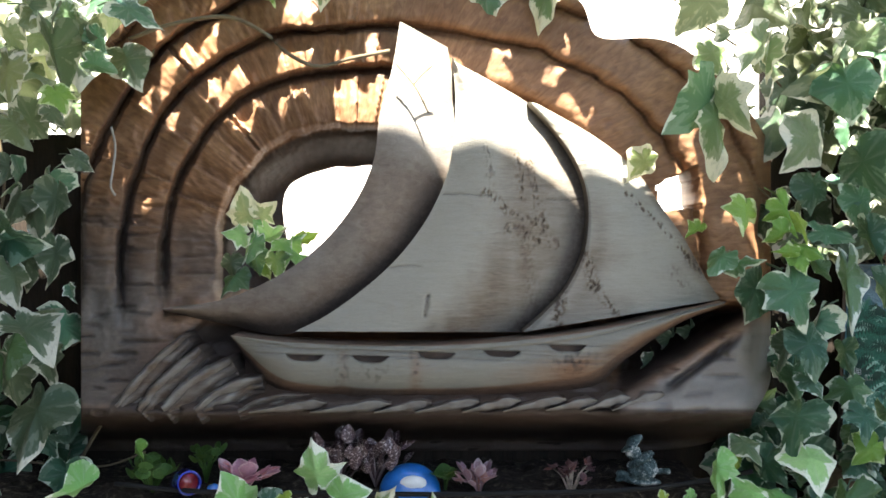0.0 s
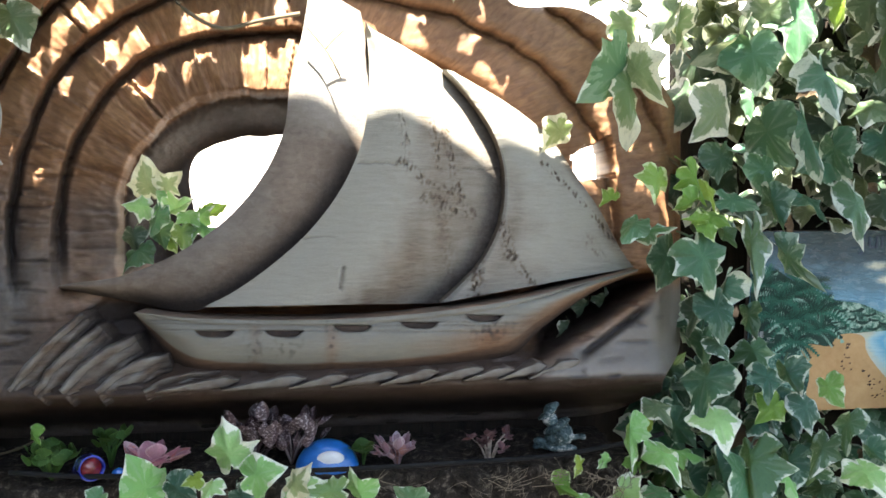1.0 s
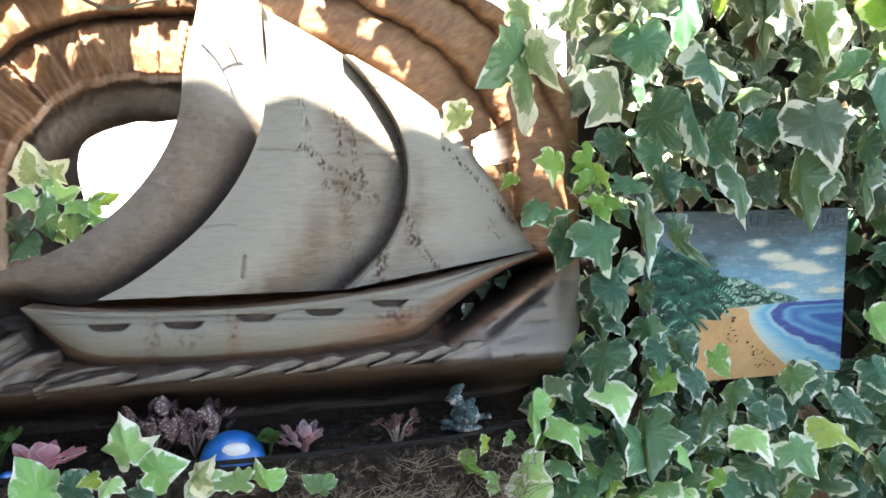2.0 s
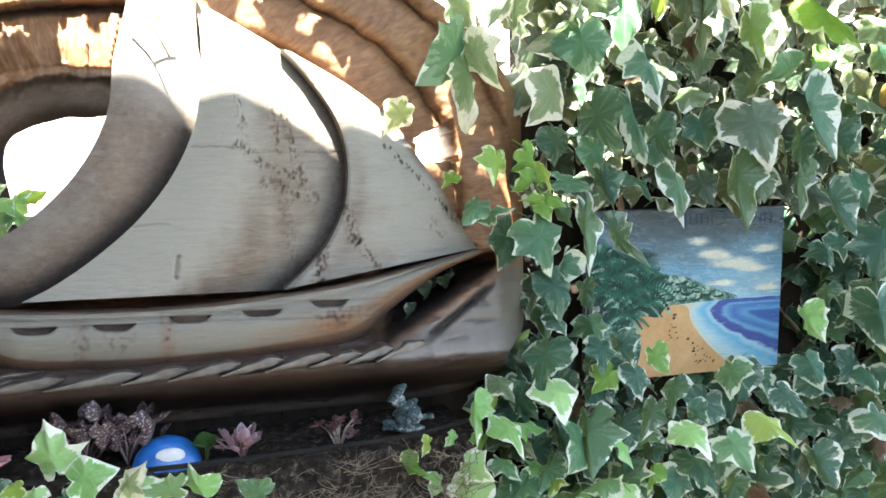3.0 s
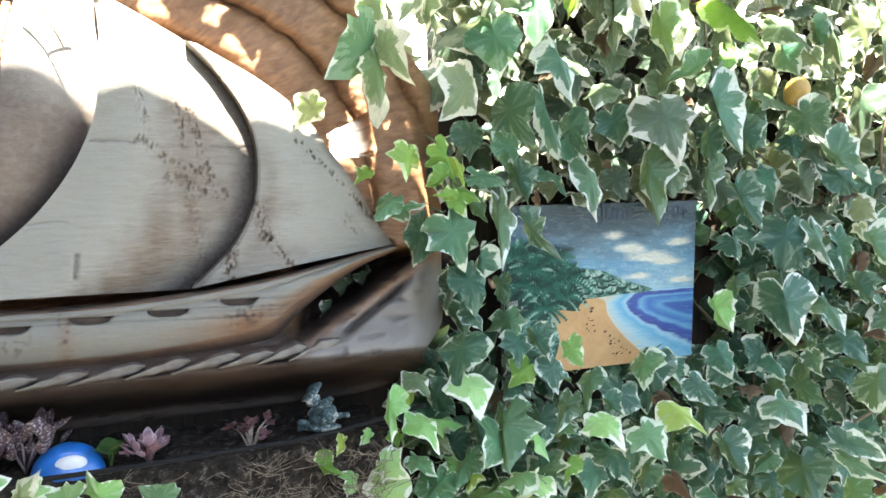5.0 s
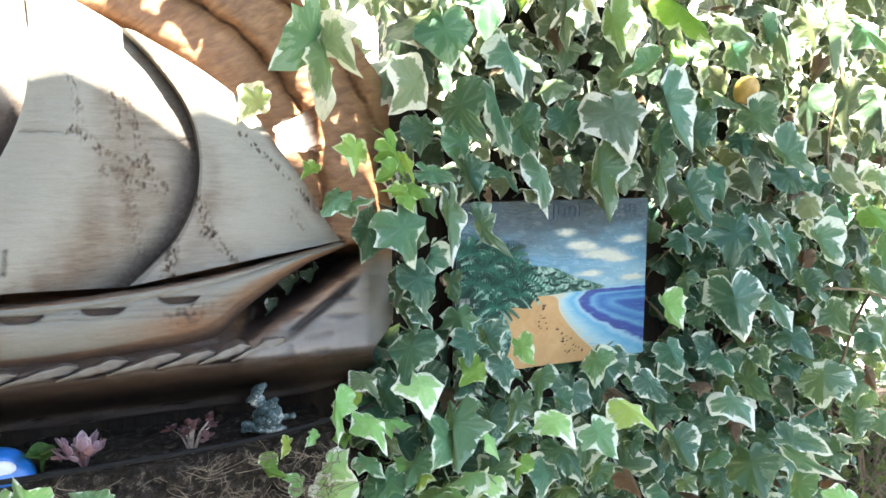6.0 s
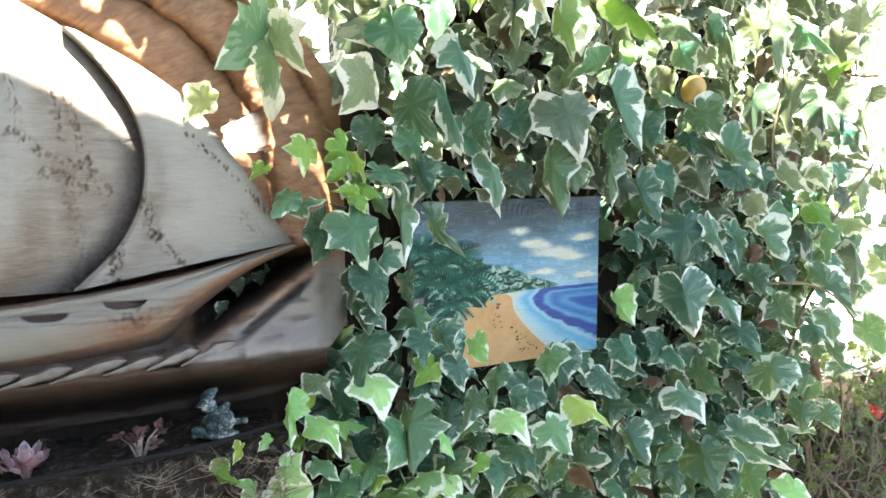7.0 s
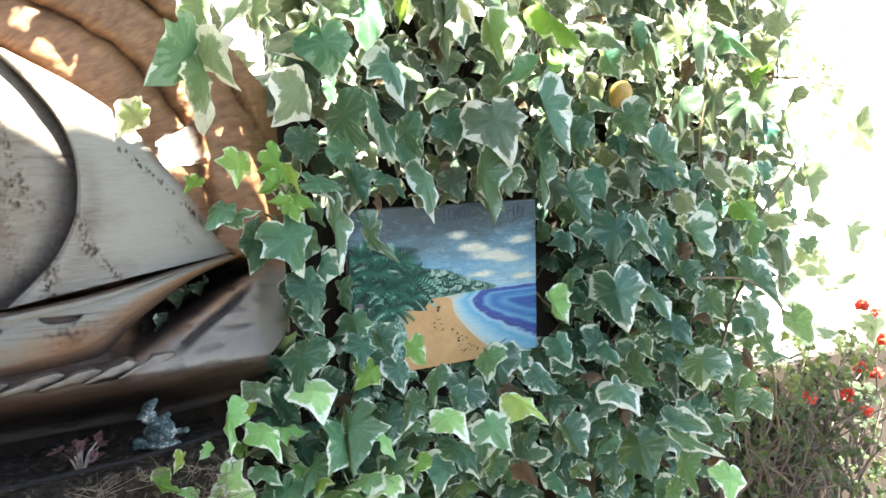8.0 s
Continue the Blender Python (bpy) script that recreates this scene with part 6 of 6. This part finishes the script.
def figurine():
    """A small weathered garden figure, one plain mesh: robe, arms, head and a floppy pointed hat."""
    bm = bmesh.new()

    def blob(c, s, turn=0.0):
        g = bmesh.ops.create_uvsphere(bm, u_segments=16, v_segments=10, radius=1.0)
        m = Matrix.Translation(c) @ Matrix.Rotation(turn, 4, "Y") @ Matrix.Diagonal((*s, 1))
        for v in g["verts"]:
            w = 1 + 0.12 * noise.noise(v.co * 2.5 + Vector(c) * 30)
            v.co = m @ (v.co * w)

    blob((0.003, 0, 0.005), (0.032, 0.017, 0.007))
    blob((-0.002, 0, 0.019), (0.022, 0.016, 0.016))
    blob((0.015, -0.004, 0.028), (0.013, 0.012, 0.019), 0.15)
    blob((0.008, -0.014, 0.026), (0.012, 0.007, 0.013))
    blob((-0.001, -0.003, 0.044), (0.028, 0.018, 0.008), -0.55)
    blob((0.008, 0.002, 0.038), (0.016, 0.015, 0.014), -0.3)
    blob((-0.013, -0.004, 0.056), (0.014, 0.012, 0.011), -0.4)
    blob((-0.018, -0.003, 0.066), (0.02, 0.015, 0.005), -0.55)
    blob((-0.013, 0, 0.075), (0.014, 0.012, 0.009), -0.6)
    blob((-0.004, 0, 0.081), (0.008, 0.008, 0.006), -0.5)
    blob((-0.031, -0.004, 0.014), (0.013, 0.008, 0.009), 0.45)
    blob((-0.039, -0.006, 0.007), (0.006, 0.006, 0.005))
    blob((0.033, -0.006, 0.026), (0.014, 0.005, 0.005), -0.15)
    blob((0.045, -0.008, 0.027), (0.006, 0.005, 0.006), 0.2)
    m = rough_mat("verdigris_stone", [(0.4, (0.014, 0.026, 0.027)), (0.52, (0.075, 0.115, 0.118)), (0.6, (0.48, 0.49, 0.46))], 34.0, 0.7, 0.003)
    return from_bm("garden_figurine", bm, m, True)


fig = tagged(new("garden_figurine", figurine()), "small weathered blue-grey stone garden figurine", "figurine")
union = fig.modifiers.new("union", "REMESH")
union.mode, union.voxel_size, union.use_smooth_shade = "VOXEL", 0.0016, True
fig.matrix_world = pose(shelf_x(1134, 1.25), 1.25, SHELF + 0.001, 0, 0, -12) @ Matrix.Scale(0.93, 4)

hose_pts = [(-0.52, 1.195, 1.128), (-0.4, 1.19, 1.118), (-0.2, 1.188, 1.115), (0.0, 1.186, 1.114), (0.15, 1.188, 1.116), (0.3, 1.19, 1.12), (0.42, 1.2, 1.132), (0.5, 1.22, 1.14)]
hose = tagged(new("drip_hose"), "thin black irrigation hose along the planter edge", "hose")
part("pipe", mesh_of("pipe", *tube_data(spline(hose_pts, 70), 0.0038, 10), M_BLACK), hose)


def straw():
    r = random.Random(9)
    pieces = []
    for _ in range(2600):
        x, z = r.uniform(-0.15, 0.42), r.uniform(0.92, 1.1)
        if noise.noise((x * 14, z * 20, 2.0)) < 0.2 * r.random() - 0.1:
            continue
        a, n = r.uniform(0, math.pi), r.uniform(0.003, 0.01) * r.uniform(0.7, 1.6)
        p = Vector((x, 1.155 + r.uniform(-0.02, 0.01), z))
        pts = [p.copy()]
        for _k in range(4):
            a += r.uniform(-0.35, 0.35)
            p = p + Vector((math.cos(a), r.uniform(-0.4, 0.2), math.sin(a) * 0.7)) * n
            pts.append(p.copy())
        pieces.append(tube_data(pts, r.uniform(0.0003, 0.0007), 3))
    return mesh_of("dry_straw", *joined(pieces), plain("straw", (0.19, 0.155, 0.11), 0.9, 0.6, 60.0))


tagged(new("dry_straw", straw()), "dry straw and root fibres on the planter's earth", "straw", kind="stuff")

fruit = tagged(new("lemon"), "ripe yellow lemon half hidden among ivy leaves", "fruit")
fruit.matrix_world = pose(1.315, 1.2, 1.69, 20, 25, 0) @ Matrix.Scale(0.85, 4)
part("peel", spun("peel", [(0.002, -0.04), (0.006, -0.036), (0.018, -0.028), (0.027, -0.012), (0.029, 0.004), (0.025, 0.018), (0.014, 0.029), (0.004, 0.033), (0.001, 0.034)], plain("lemon_peel", (0.36, 0.225, 0.05), 0.45, 0.12, 90.0), 24), fruit)


def red_shrub():
    """A twiggy shrub with small leaves and red flower heads at the end of the hedge."""
    r = random.Random(17)
    root = tagged(new("red_flowering_shrub"), "twiggy green shrub with small bright red flowers", "shrub")
    m_red = plain("red_petal", (0.75, 0.05, 0.015), 0.55, 0.2)
    twigs, leaf_rows = [], []
    for k in range(150):
        p = Vector((r.uniform(1.66, 2.6), r.uniform(1.4, 1.65), r.uniform(0.35, 0.6)))
        d = Vector((r.uniform(-0.5, 0.4), r.uniform(-0.3, 0.2), 1)).normalized()
        pts = [p.copy()]
        for _ in range(7):
            d = (d + Vector((r.uniform(-0.6, 0.6), r.uniform(-0.4, 0.4), r.uniform(-0.3, 0.25)))).normalized()
            p = p + d * r.uniform(0.05, 0.085)
            pts.append(p.copy())
            for _n in range(1 if p.z < 0.85 else 2):
                leaf_rows.append((p.x + r.uniform(-0.03, 0.03), p.y + r.uniform(-0.03, 0.03), p.z + r.uniform(-0.03, 0.03), r.uniform(0.018, 0.036), r.uniform(-180, 180), r.uniform(-20, 70), r.uniform(-60, 60)))
        twigs.append(tube_data(pts, [0.0045 - 0.0005 * i for i in range(len(pts))], 5))
    for _ in range(380):
        x, z = r.uniform(1.85, 2.9), r.uniform(0.3, 1.0)
        if noise.noise((x * 6, z * 6, 3.0)) > -0.25 - 0.8 * max(0.0, 0.85 - z):
            leaf_rows.append((x, r.uniform(1.45, 1.62), z - 0.1 * r.random(), r.uniform(0.025, 0.05), r.uniform(-180, 180), r.uniform(-20, 70), r.uniform(-60, 60)))
    part("twig_mass", mesh_of("twig_mass", *joined(twigs), plain("brown_twig", (0.13, 0.1, 0.08), 0.85)), root, kind="stuff")
    part("leaves", merged_leaves("leaves", leaf_rows, [leaf_mesh("shrub_leaf", 77, leaf_mat("shrub_leaf", (0.018, 0.038, 0.018), (0.05, 0.078, 0.036), (0.08, 0.105, 0.055), 0.6), 0.8, 0.8, 0.2, 0.2)], 3), root, kind="stuff")
    for x, z in FLOWERS:
        p = Vector((x, 1.42, z))
        petals = []
        for k in range(14):
            a, b = r.uniform(0, math.tau), r.uniform(-0.6, 1.4)
            n = Vector((math.cos(a) * math.cos(b), math.sin(a) * math.cos(b), math.sin(b)))
            s, t = n.orthogonal() * 0.012, n.cross(n.orthogonal()) * 0.012
            c = p + n * 0.016
            petals.append(([c + s, c + t + n * 0.004, c - s, c - t + n * 0.004, c - n * 0.006], [(0, 1, 2, 3), (1, 0, 4), (2, 1, 4), (3, 2, 4), (0, 3, 4)]))
        part("flower", mesh_of("flower", *joined(petals), m_red), root, "bright red flower head")


red_shrub()
